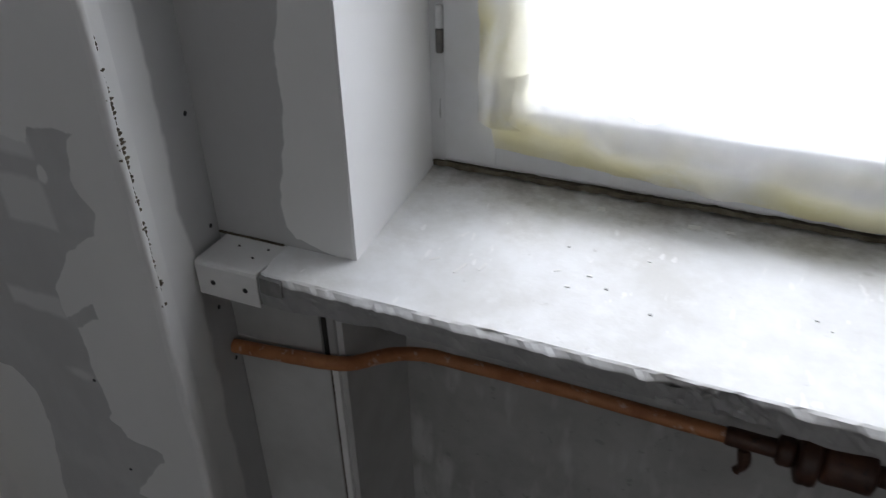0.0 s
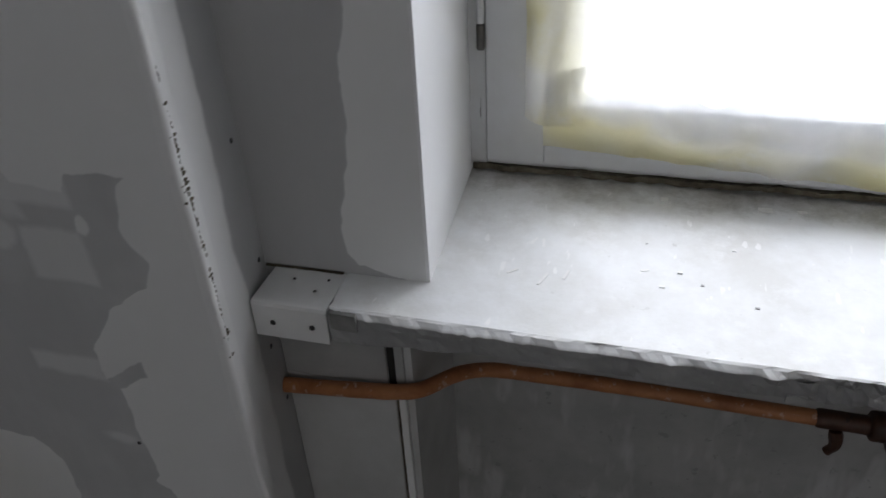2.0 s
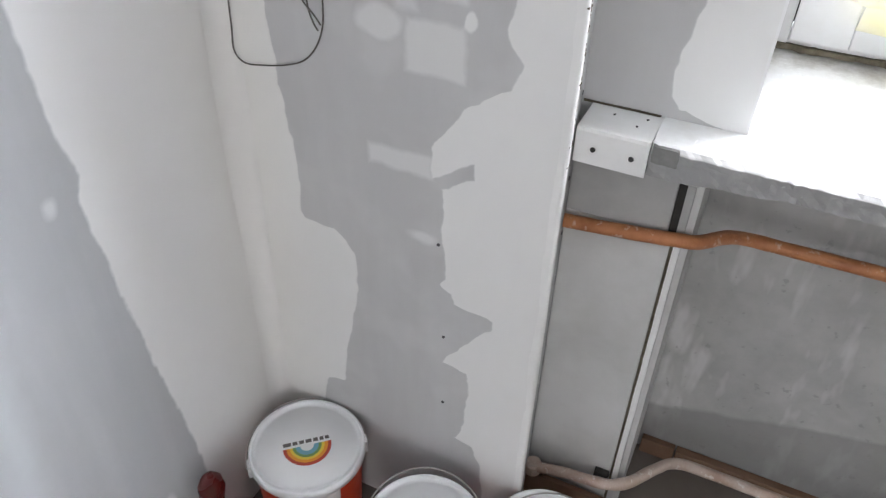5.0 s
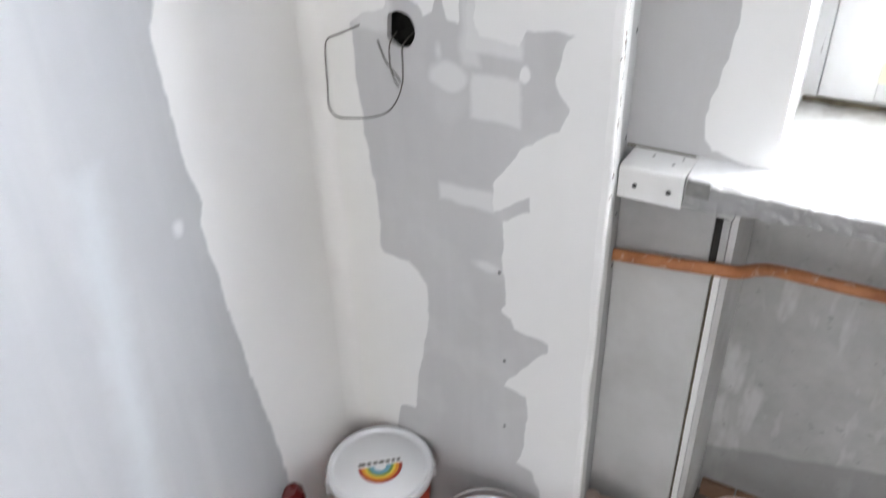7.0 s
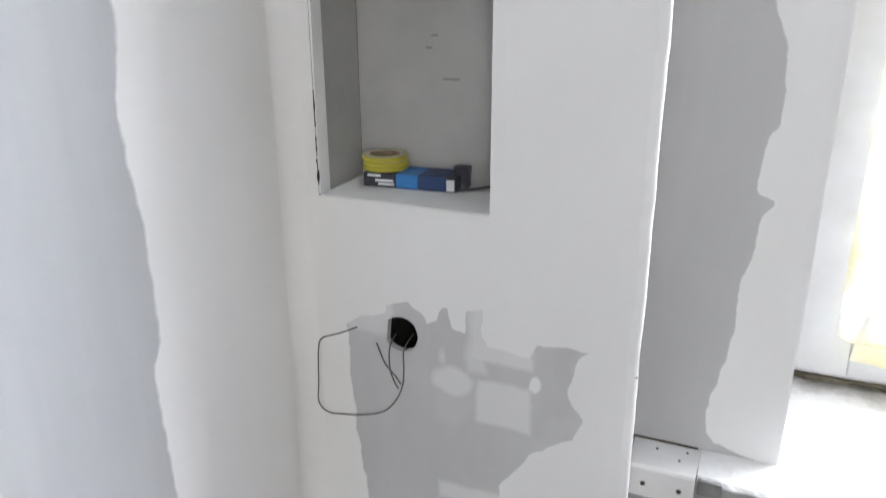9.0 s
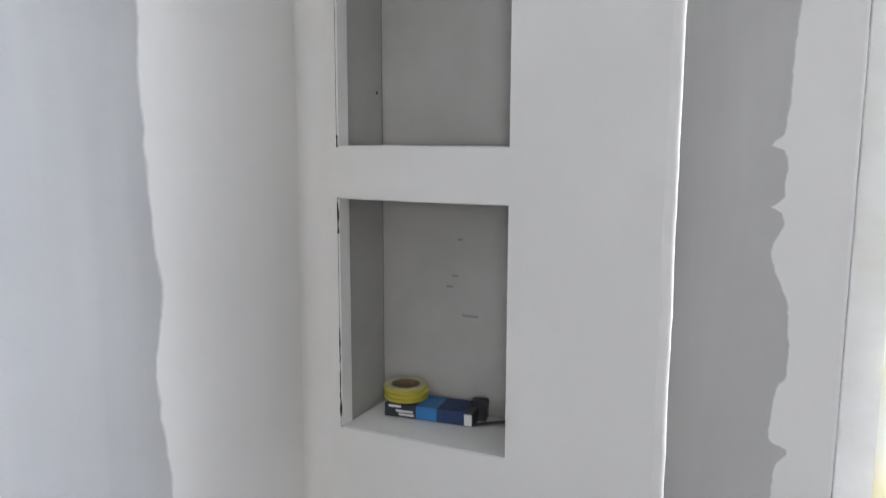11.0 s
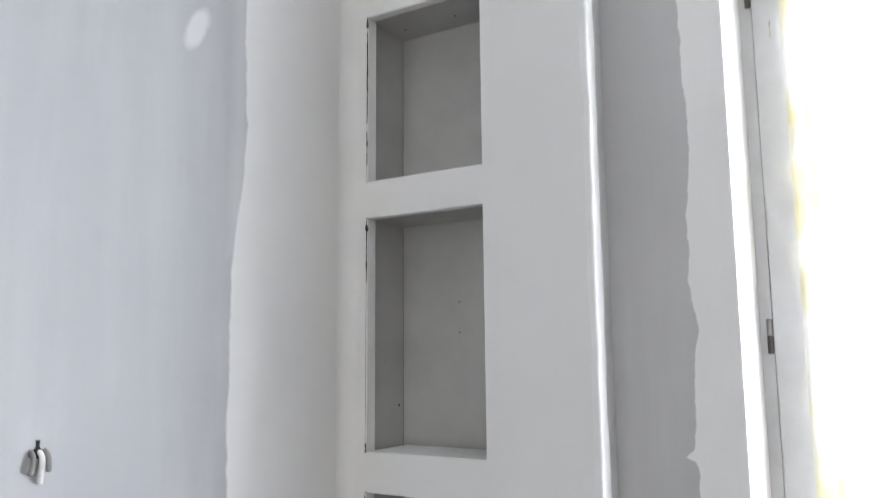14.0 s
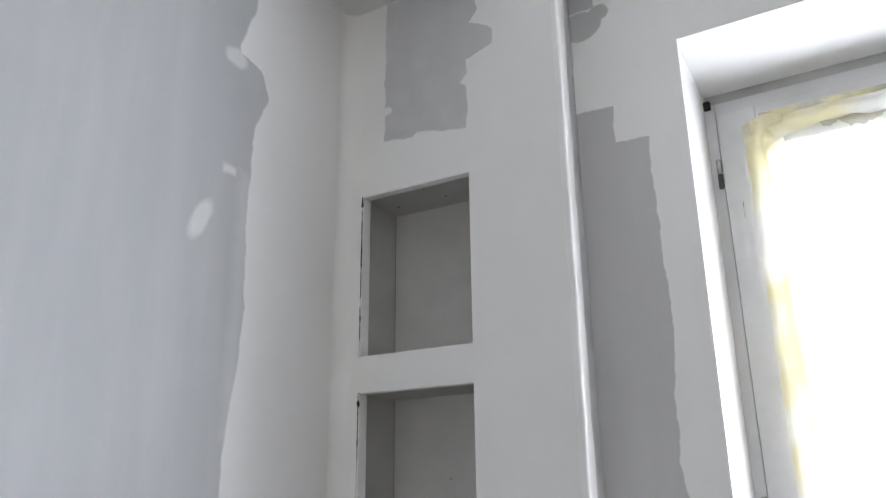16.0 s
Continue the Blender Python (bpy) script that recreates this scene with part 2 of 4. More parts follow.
def smeared_plaster():
    """Old grey plaster with pale upright filler smears."""
    k = Mat("smeared_plaster", 0.88)
    c = k.mix(k.ramp(k.noise(5, 5, 0.65), 0.38, 0.66), (0.47, 0.47, 0.465), (0.36, 0.36, 0.355))
    smear = k.ramp(k.noise(13, 3, 0.6, 14.0, (1.0, 1.0, 0.30)), 0.55, 0.66, 0.0, 0.6)
    c = k.mix(smear, c, (0.66, 0.66, 0.66))
    c = k.mix(k.ramp(k.noise(42, 3, 0.6, 4.0), 0.64, 0.70, 0.0, 0.5), c, (0.26, 0.26, 0.255))
    x, y, z = k.xyz()
    # grey darkens below a ragged line that rises to the right
    old = k.math("ADD", k.math("SUBTRACT", z, k.math("MULTIPLY", x, 0.27)), k.math("MULTIPLY", k.noise(9, 3, 0.6, 3.0), 0.03))
    c = k.mix(k.math("MULTIPLY", k.ramp(old, -0.276, -0.288), 0.65), c, (0.25, 0.245, 0.24))
    k.colour(c)
    k.bump(k.math("ADD", k.noise(24, 5, 0.65), k.math("MULTIPLY", smear, 0.8)), 0.4, 0.003)
    return k.m


def sill_material():
    k = Mat("sill_paint", 0.45)
    x, y, z = k.xyz()
    dirt = k.ramp(k.math("ADD", y, k.math("MULTIPLY", k.noise(14, 5, 0.7), 0.20)), 0.540, 0.625, 0.0, 0.8)
    c = k.mix(k.ramp(k.noise(6, 5, 0.65), 0.40, 0.66, 0.0, 0.65), (0.80, 0.81, 0.82), (0.58, 0.57, 0.54))
    c = k.mix(k.ramp(k.noise(38, 3, 0.6, 6.0), 0.70, 0.76, 0.0, 0.45), c, (0.45, 0.44, 0.42))
    c = k.mix(k.ramp(k.noise(11, 5, 0.7, 16.0), 0.52, 0.66, 0.0, 0.5), c, (0.86, 0.87, 0.88))
    c = k.mix(k.ramp(k.noise(55, 2, 0.5, 21.0, (1.0, 0.35, 1.0)), 0.67, 0.71, 0.0, 0.7), c, (0.90, 0.90, 0.90))
    c = k.mix(dirt, c, (0.17, 0.145, 0.11))
    front = k.math("MULTIPLY", k.ramp(z, ZS - 0.006, ZS - 0.011), k.ramp(y, FS + 0.075, FS + 0.025))
    worn = k.mix(k.ramp(k.noise(13, 4, 0.6, 2.0), 0.40, 0.66), (0.30, 0.30, 0.30), (0.40, 0.40, 0.395))
    c = k.mix(k.math("MULTIPLY", front, k.ramp(k.noise(40, 3, 0.6, 5.0), 0.22, 0.34)), c, worn)
    k.colour(c)
    k.bump(k.math("ADD", k.noise(18, 5, 0.6), k.math("MULTIPLY", k.noise(160, 2), 0.3)), 0.35, 0.002)
    k.rough(k.ramp(k.noise(10, 3), 0.3, 0.7, 0.34, 0.6))
    return k.m


def film_material():
    """Cloudy plastic sheeting, yellowed with glue along its taped edges."""
    k = Mat("plastic_film", 0.35)
    x, y, z = k.xyz()
    du = k.math("MINIMUM", k.math("SUBTRACT", x, 0.255), k.math("SUBTRACT", 1.218, x))
    dv = k.math("MINIMUM", k.math("SUBTRACT", z, 0.645), k.math("SUBTRACT", 2.70, z))
    d = k.math("ADD", k.math("MINIMUM", du, dv), k.math("MULTIPLY", k.math("SUBTRACT", k.noise(7, 4, 0.6), 0.5), 0.10))
    glue = k.math("MULTIPLY", k.ramp(d, 0.085, 0.045), k.ramp(k.noise(11, 3, 0.6, 4.0), 0.35, 0.6, 0.25, 1.0))
    tint = k.mix(glue, (0.93, 0.94, 0.95), (0.84, 0.79, 0.52))
    k.colour(tint)
    tr = k.t.nodes.new("ShaderNodeBsdfTranslucent")
    k.link(tint, tr.inputs["Color"])
    clear = k.t.nodes.new("ShaderNodeBsdfTransparent")
    k.link(k.mix(glue, (1, 1, 1), (0.95, 0.90, 0.62)), clear.inputs["Color"])
    a, b = k.t.nodes.new("ShaderNodeMixShader"), k.t.nodes.new("ShaderNodeMixShader")
    a.inputs[0].default_value = 0.45
    k.link(k.bsdf.outputs[0], a.inputs[1])
    k.link(tr.outputs[0], a.inputs[2])
    k.link(k.ramp(glue, 0.0, 1.0, 0.82, 0.45), b.inputs[0])
    k.link(a.outputs[0], b.inputs[1])
    k.link(clear.outputs[0], b.inputs[2])
    k.link(b.outputs[0], k.t.nodes["Material Output"].inputs["Surface"])
    k.bump(k.noise(26, 4, 0.6), 0.3, 0.004)
    return k.m


def glass_material():
    k = Mat("window_glass", 0.02)
    k.bsdf.inputs["Transmission Weight"].default_value = 1.0
    k.bsdf.inputs["IOR"].default_value = 1.45
    return k.colour((0.97, 0.98, 0.98)).m


def pipe_material(name, c, c2, c3):
    k = Mat(name, 0.5)
    c0 = k.mix(k.ramp(k.noise(18, 5, 0.65), 0.42, 0.66), c, c2)
    c0 = k.mix(k.ramp(k.noise(60, 3, 0.6, 4.0), 0.60, 0.66, 0.0, 0.8), c0, c3)
    k.colour(c0)
    k.bump(k.noise(70, 4, 0.65), 0.5, 0.0012)
    return k.m


def return_material():
    """The column's return: filler along the free edge, bare board behind."""
    k = Mat("return_plaster")
    x, y, z = k.xyz()
    uv = k.warp(y, z, 0.05, 0.010, 6.0)
    return plaster_finish(k, (0.80, 0.80, 0.795), (0.50, 0.50, 0.505), k.inside(k.math("SUBTRACT", 0.098, uv[0]), 0.004))


def fold_material():
    """Folded, glued sheeting: yellow-stained where it lies double, thinning out to its free side."""
    k = Mat("folded_film", 0.45)
    x, y, z = k.xyz()
    foot = k.math("SUBTRACT", k.math("SUBTRACT", z, 0.664), k.math("MULTIPLY", k.math("SUBTRACT", x, 0.262), -0.062))
    d = k.union([foot, k.math("MULTIPLY", k.math("SUBTRACT", x, 0.230), 1.0), k.math("SUBTRACT", 1.236, x), k.math("SUBTRACT", 2.69, z)])
    d = k.math("ADD", d, k.math("MULTIPLY", k.math("SUBTRACT", k.noise(9, 3, 0.6, 12.0), 0.5), 0.05))
    tint = k.mix(k.ramp(k.noise(5, 2, 0.5, 5.0), 0.42, 0.60), (0.74, 0.735, 0.71), (0.69, 0.645, 0.42))
    glue = k.union([k.blot((x, z), 0.325, 0.700, 0.075, 0.050), k.blot((x, z), 0.52, 0.672, 0.10, 0.030), k.blot((x, z), 0.80, 0.650, 0.12, 0.035)])
    tint = k.mix(k.math("MULTIPLY", k.ramp(glue, 0.020, -0.02), 0.7), tint, (0.70, 0.645, 0.36))
    tint = k.mix(k.ramp(k.noise(20, 3, 0.6, 1.0), 0.55, 0.75, 0.0, 0.4), tint, (0.80, 0.81, 0.83))
    tint = k.mix(k.ramp(d, 0.06, 0.11), tint, (0.82, 0.83, 0.86))
    k.colour(tint)
    tr = k.t.nodes.new("ShaderNodeBsdfTranslucent")
    k.link(tint, tr.inputs["Color"])
    clear = k.t.nodes.new("ShaderNodeBsdfTransparent")
    a, b = k.t.nodes.new("ShaderNodeMixShader"), k.t.nodes.new("ShaderNodeMixShader")
    a.inputs[0].default_value = 0.13
    k.link(k.bsdf.outputs[0], a.inputs[1])
    k.link(tr.outputs[0], a.inputs[2])
    k.link(k.ramp(d, 0.055, 0.125, 0.0, 0.7), b.inputs[0])
    k.link(a.outputs[0], b.inputs[1])
    k.link(clear.outputs[0], b.inputs[2])
    k.link(b.outputs[0], k.t.nodes["Material Output"].inputs["Surface"])
    k.bump(k.noise(30, 4, 0.6), 0.4, 0.004)
    return k.m


M_RETURN, M_FOLD = return_material(), fold_material()
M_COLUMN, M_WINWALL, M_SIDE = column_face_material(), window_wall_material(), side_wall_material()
M_SILL, M_FILM, M_GLASS = sill_material(), film_material(), glass_material()
M_WALL = plain("room_plaster", (0.50, 0.50, 0.50), (0.40, 0.40, 0.40), 3.0, 0.85)
M_CEIL = plain("ceiling_paint", (0.78, 0.78, 0.77), (0.70, 0.70, 0.69), 3.0, 0.9)
M_FLOOR = plain("floorboards", (0.14, 0.12, 0.105), (0.09, 0.075, 0.065), 9.0, 0.6)
M_REVEAL = plain("reveal_paint", (0.80, 0.80, 0.805), (0.74, 0.74, 0.74), 5.0, 0.75, amount=0.35)
M_NICHE = plain("niche_board", (0.455, 0.45, 0.435), (0.36, 0.36, 0.345), 6.0, 0.85, amount=0.7)
M_RECESS = plain("recess_plaster", (0.45, 0.45, 0.445), (0.33, 0.33, 0.33), 7.0, 0.85, amount=0.8)
M_SMEARED = smeared_plaster()
M_COVE = plain("corner_filler", (0.79, 0.783, 0.762), (0.74, 0.733, 0.712), 5.0, 0.85)
M_BEAD = plain("bead_plaster", (0.82, 0.82, 0.81), (0.70, 0.70, 0.69), 12.0, 0.7)
M_FRAME = plain("old_white_paint", (0.61, 0.615, 0.62), (0.49, 0.48, 0.455), 9.0, 0.5)
M_BRACKET = plain("bracket_paint", (0.74, 0.74, 0.735), (0.62, 0.62, 0.61), 14.0, 0.6)
M_DARK = plain("dark_gap", (0.025, 0.024, 0.022), (0.06, 0.055, 0.05), 30.0, 0.9)
M_SCREW = plain("blackened_screw", (0.05, 0.05, 0.055), (0.12, 0.11, 0.10), 200.0, 0.5, 0.6)
M_HINGE = plain("dark_hinge", (0.10, 0.095, 0.09), (0.20, 0.18, 0.16), 60.0, 0.45, 0.5)
M_STEEL = plain("hinge_steel", (0.36, 0.35, 0.34), (0.20, 0.18, 0.16), 60.0, 0.4, 0.9)
M_PIPE = pipe_material("orange_pipe_paint", (0.46, 0.19, 0.075), (0.33, 0.115, 0.042), (0.58, 0.40, 0.30))
M_PIPE_LOW = pipe_material("stained_pipe_paint", (0.54, 0.44, 0.38), (0.42, 0.30, 0.23), (0.68, 0.64, 0.60))
M_RUST = pipe_material("rust", (0.050, 0.022, 0.014), (0.095, 0.038, 0.020), (0.025, 0.014, 0.011))
M_WIRE = plain("wire_sheath", (0.10, 0.09, 0.08), (0.16, 0.15, 0.13), 50.0, 0.5)
M_DIRT = plain("gap_dirt", (0.075, 0.062, 0.042), (0.20, 0.175, 0.12), 40.0, 0.95, amount=0.9)
M_PENCIL = plain("pencil", (0.25, 0.245, 0.235), (0.33, 0.325, 0.31), 60.0, 0.8)
M_WOOD = plain("old_brown_wood", (0.20, 0.115, 0.07), (0.13, 0.08, 0.05), 12.0, 0.65)


# ---- builders ----
def thing(name, label, category, kind="", group="", at=(0, 0, 0)):
    ob = new(name)
    ob.location = at
    ob.empty_display_size = 0.05
    return tagged(ob, label, category, group, kind)


def mesh_of(name, bm, material, smooth=False):
    me = bpy.data.meshes.new(name)
    bmesh.ops.recalc_face_normals(bm, faces=bm.faces)
    bm.to_mesh(me)
    bm.free()
    for m in (material if isinstance(material, (list, tuple)) else [material]):
        me.materials.append(m)
    if smooth:
        me.polygons.foreach_set("use_smooth", [True] * len(me.polygons))
    return me


def part(name, bm, material, parent, label="", smooth=False):
    ob = new(name, mesh_of(name, bm, material, smooth))
    ob.parent = parent
    return tagged(ob, label)


def solid(name, bm, material, label, category, kind="", smooth=False, group=""):
    return tagged(new(name, mesh_of(name, bm, material, smooth)), label, category, group, kind)


def box_bm(x0, x1, y0, y1, z0, z1, bevel=0.0, segments=2, bm=None):
    one = bmesh.new()
    bmesh.ops.create_cube(one, size=1.0)
    for v in one.verts:
        v.co = Vector(((x0 + x1) / 2 + v.co.x * (x1 - x0), (y0 + y1) / 2 + v.co.y * (y1 - y0), (z0 + z1) / 2 + v.co.z * (z1 - z0)))
    if bevel:
        bmesh.ops.bevel(one, geom=one.edges[:], offset=bevel, segments=segments, affect="EDGES", profile=0.6)
    if bm is None:
        return one
    join(bm, one)
    return bm


def join(bm, other, m=None):
    if m is not None:
        other.transform(m)
    me = bpy.data.meshes.new("tmp")
    other.to_mesh(me)
    other.free()
    bm.from_mesh(me)
    bpy.data.meshes.remove(me)


def lathe(profile, segments=48, cap=True):
    """Turned about z; profile: radius and height."""
    bm = bmesh.new()
    rings = []
    for r, z in profile:
        rings.append([bm.verts.new((r * math.cos(2 * math.pi * i / segments), r * math.sin(2 * math.pi * i / segments), z)) for i in range(segments)])
    for a, b in zip(rings, rings[1:]):
        for i in range(segments):
            j = (i + 1) % segments
            bm.faces.new((a[i], a[j], b[j], b[i]))
    if cap:
        bm.faces.new(rings[0][::-1])
        bm.faces.new(rings[-1])
    return bm


def tube(points, radius, sides=12, steps=8, wobble=0.0):
    """A round bar along a smooth line through the points."""
    ps = [Vector(p) for p in points]
    line = []
    for i in range(len(ps) - 1):
        p0, p1, p2, p3 = ps[max(i - 1, 0)], ps[i], ps[i + 1], ps[min(i + 2, len(ps) - 1)]
        for s in range(steps):
            t = s / steps
            line.append(0.5 * ((2 * p1) + (p2 - p0) * t + (2 * p0 - 5 * p1 + 4 * p2 - p3) * t * t + (3 * p1 - p0 - 3 * p2 + p3) * t ** 3))
    line.append(ps[-1])
    bm = bmesh.new()
    rings, up = [], None
    for i, p in enumerate(line):
        d = (line[min(i + 1, len(line) - 1)] - line[max(i - 1, 0)]).normalized()
        if up is None:
            up = d.orthogonal().normalized()
        up = (up - d * up.dot(d)).normalized()
        side = d.cross(up)
        r = radius * (1 + wobble * noise.noise(p * 40))
        rings.append([bm.verts.new(p + r * (up * math.cos(2 * math.pi * k / sides) + side * math.sin(2 * math.pi * k / sides))) for k in range(sides)])
    for a, b in zip(rings, rings[1:]):
        for k in range(sides):
            bm.faces.new((a[k], a[(k + 1) % sides], b[(k + 1) % sides], b[k]))
    bm.faces.new(rings[0][::-1])
    bm.faces.new(rings[-1])
    return bm


def sheet_with_holes(us, vs, holes, point):
    """A flat sheet of cells; a hole is left out. point(u, v) gives the place."""
    bm = bmesh.new()
    seen = {}

    def vert(i, j):
        if (i, j) not in seen:
            seen[i, j] = bm.verts.new(point(us[i], vs[j]))
        return seen[i, j]

    for i in range(len(us) - 1):
        for j in range(len(vs) - 1):
            cu, cv = (us[i] + us[i + 1]) / 2, (vs[j] + vs[j + 1]) / 2
            if not any(a < cu < b and c < cv < d for a, b, c, d in holes):
                bm.faces.new((vert(i, j), vert(i + 1, j), vert(i + 1, j + 1), vert(i, j + 1)))
    return bm


def wall_with_holes(us, vs, holes, y0, y1):
    bm = sheet_with_holes(us, vs, holes, lambda u, v: (u, y0, v))
    got = bmesh.ops.extrude_face_region(bm, geom=bm.faces[:])
    bmesh.ops.translate(bm, verts=[g for g in got["geom"] if isinstance(g, bmesh.types.BMVert)], vec=(0, y1 - y0, 0))
    return bm


def ragged_box(x0, x1, y0, y1, z0, z1, step, amount, seed=0.0):
    """A block with a finely cut, worn surface."""
    bm = bmesh.new()
    cuts = [max(1, min(160, round((b - a) / step))) for a, b in ((x0, x1), (y0, y1), (z0, z1))]
    box_bm(x0, x1, y0, y1, z0, z1, bm=bm)
    for axis in range(3):
        lo, hi = ((x0, x1), (y0, y1), (z0, z1))[axis]
        for i in range(1, cuts[axis]):
            co, no = Vector((0, 0, 0)), Vector((0, 0, 0))
            co[axis], no[axis] = lo + (hi - lo) * i / cuts[axis], 1
            bmesh.ops.bisect_plane(bm, geom=bm.verts[:] + bm.edges[:] + bm.faces[:], plane_co=co, plane_no=no)
    for v in bm.verts:
        n = noise.noise_vector(v.co * 30 + Vector((seed, 0, 0))) + 0.6 * noise.noise_vector(v.co * 90 + Vector((seed, 3, 0)))
        v.co += n * amount
    return bm


# ---- the room ----
solid("floor", box_bm(XL - 0.15, RX + 0.15, RY - 0.21, YR + 0.2, Z0 - 0.1, Z0), M_FLOOR, "brown board floor of the stripped room", "floor", "structure")
solid("ceiling", box_bm(XL - 0.15, RX + 0.15, RY - 0.21, YF + 0.2, ZC, ZC + 0.1), M_CEIL, "white plastered ceiling", "ceiling", "structure")
wall_left = thing("wall_west", "pale plasterboard wall with a filled corner strip", "wall", "structure")
part("plasterboard", box_bm(XL - 0.14, XL, RY, YF + 0.2, Z0, ZC), M_SIDE, wall_left)
solid("wall_south", wall_with_holes([XL - 0.14, 1.010, 2.206, RX + 0.14], [Z0, ZS, ZT, ZC], [(1.010, 2.206, ZS, ZT)], RY - 0.20, RY - 0.001), M_WALL, "plain plastered wall with an added, unseen window", "wall", "structure")
solid("wall_east", box_bm(RX, RX + 0.14, RY, YF + 0.2, Z0, ZC), M_WALL, "plain plastered wall", "wall", "structure")

# the window wall: thin in front, with the recess under each window
RXL = 0.112
north = thing("wall_north", "grey filled plaster wall with window openings", "wall", "structure")
bm = wall_with_holes([XI, RXL, XR, XQ, RX], [Z0, ZS - 0.055, ZT, ZC],
                     [(XR, XQ, ZS - 0.06, ZT), (RXL, XR, Z0, ZS - 0.055), (XR, XQ, Z0, ZS - 0.055)], YW, YR)
for v in bm.verts:                                        # the reveal splays towards the frame
    if abs(v.co.x - XR) < 0.001 and v.co.y > YW + 0.01:
        v.co.x += (XF - XR) * (YR - YW) / (YF - YW)
part("plaster", bm, M_WINWALL, north)
bm = wall_with_holes([XL, XF - 0.002, XQ, RX], [Z0, ZS - 0.055, ZT, ZC], [(XF - 0.002, XQ, ZS - 0.06, ZT)], YR + 0.002, YF + 0.2)
part("recess_back", bm, M_SMEARED, north, "rough grey plaster behind the pipes")
# painted reveals line the opening
for a, b in ((XR, XQ),):
    for n, q in (("reveal", (a, a + 0.004, YW + 0.001, YF + 0.04, ZS - 0.05, ZT)), ("reveal", (b - 0.004, b, YW + 0.001, YF + 0.04, ZS - 0.05, ZT)),
                 ("reveal", (a + 0.004, b - 0.004, YW + 0.001, YF + 0.04, ZT - 0.004, ZT))):
        bm = box_bm(*q)
        for v in bm.verts:
            if v.co.x < XR + 0.01:
                v.co.x += (XF - 0.003 - XR) * (v.co.y - YW) / (YF - YW)
        part(n, bm, M_REVEAL, north, "white painted window reveal")

# ---- boxed column with three niches ----
NL, NR, ND = -0.600, -0.300, 0.158
NICHES = ((1.027, 1.419), (1.501, 2.018), (2.099, 2.496))
HX, HZ, HR = -0.4545, 0.8015, 0.0315
column = thing("boxed_column", "white filled plasterboard pipe boxing with three open niches", "boxing", "structure")


def column_front():
    s = 0.06
    us = [XL, NL, HX - s, HX + s, NR, XE]
    vs = [Z0, HZ - s, HZ + s] + [v for n in NICHES for v in n] + [ZC]
    holes = [(NL, NR, a, b) for a, b in NICHES] + [(HX - s, HX + s, HZ - s, HZ + s)]
    bm = sheet_with_holes(us, vs, holes, lambda u, v: (u, 0.0, v))
    # the round cut for a socket box, torn flat on one side
    n = 40
    ring, rim, deep = [], [], []
    for i in range(n):
        a = 2 * math.pi * i / n
        c, d = math.cos(a), math.sin(a)
        r = HR * (1 + 0.06 * noise.noise(Vector((c * 2, d * 2, 1))))
        px = max(r * c, -0.80 * HR + 0.10 * r * d)
        k = s / max(abs(c), abs(d))
        rim.append(bm.verts.new((HX + c * k, 0, HZ + d * k)))
        ring.append(bm.verts.new((HX + px, 0, HZ + r * d)))
        deep.append(bm.verts.new((HX + px, 0.013, HZ + r * d)))
    for i in range(n):
        j = (i + 1) % n
        bm.faces.new((rim[i], rim[j], ring[j], ring[i]))
        bm.faces.new((ring[i], ring[j], deep[j], deep[i]))
    return bm


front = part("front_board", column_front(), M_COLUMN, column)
# dark hollow behind the cut
hollow = lathe([(HR * 1.5, 0.0), (HR * 1.5, 0.10), (0.001, 0.101)], 24, cap=False)
hollow.transform(Matrix.Translation((HX, 0.0135, HZ)) @ Matrix.Rotation(radians(-90), 4, "X"))
part("socket_hollow", hollow, M_DARK, column, "dark empty socket hole")
side = sheet_with_holes([0.0, YW], [Z0, ZC], [], lambda u, v: (XE + (XI - XE) * u / YW, u, v))
part("side_board", side, M_RETURN, column, "white filled return of the boxing")
for i, (a, b) in enumerate(NICHES):
    bm = bmesh.new()
    q = [(NL, a), (NR, a), (NR, b), (NL, b)]
    f = [bm.verts.new((x, 0.0005, z)) for x, z in q]
    k = [bm.verts.new((x - 0.007, ND, z)) for x, z in q]
    for m in range(4):
        n = (m + 1) % 4
        bm.faces.new((f[m], f[n], k[n], k[m]))
    bm.faces.new(k)
    bmesh.ops.subdivide_edges(bm, edges=bm.edges[:], cuts=3, use_grid_fill=True)
    part("niche_lining", bm, M_NICHE, column, "grey board lining of an open niche")
    # front lip of filler round the left side and the torn paper gap beside it
    lip = box_bm(NL + 0.0005, NL + 0.004, 0.001, 0.030, a + 0.002, b - 0.002)
    part("filler_lip", lip, M_BEAD, column)
    part("niche_floor", ragged_box(NL + 0.004, NR - 0.0005, 0.0012, ND - 0.004, a, a + 0.0018, 0.016, 0.0004, 6.0 * i), M_BEAD, column, "pale filled floor of a niche")
    part("filler_lip", ragged_box(NL + 0.004, NR - 0.0005, 0.001, 0.022, b - 0.0018, b, 0.012, 0.0008, 3.0 + i), M_BEAD, column)
    gap = box_bm(NL - 0.0002, NL + 0.0010, ND - 0.0022, ND - 0.001, a + 0.003, b - 0.003)
    gap.transform(Matrix.Translation((-0.0065, 0, 0)))
    part("corner_gap", gap, M_PENCIL, column, "thin grey open joint in the niche corner")


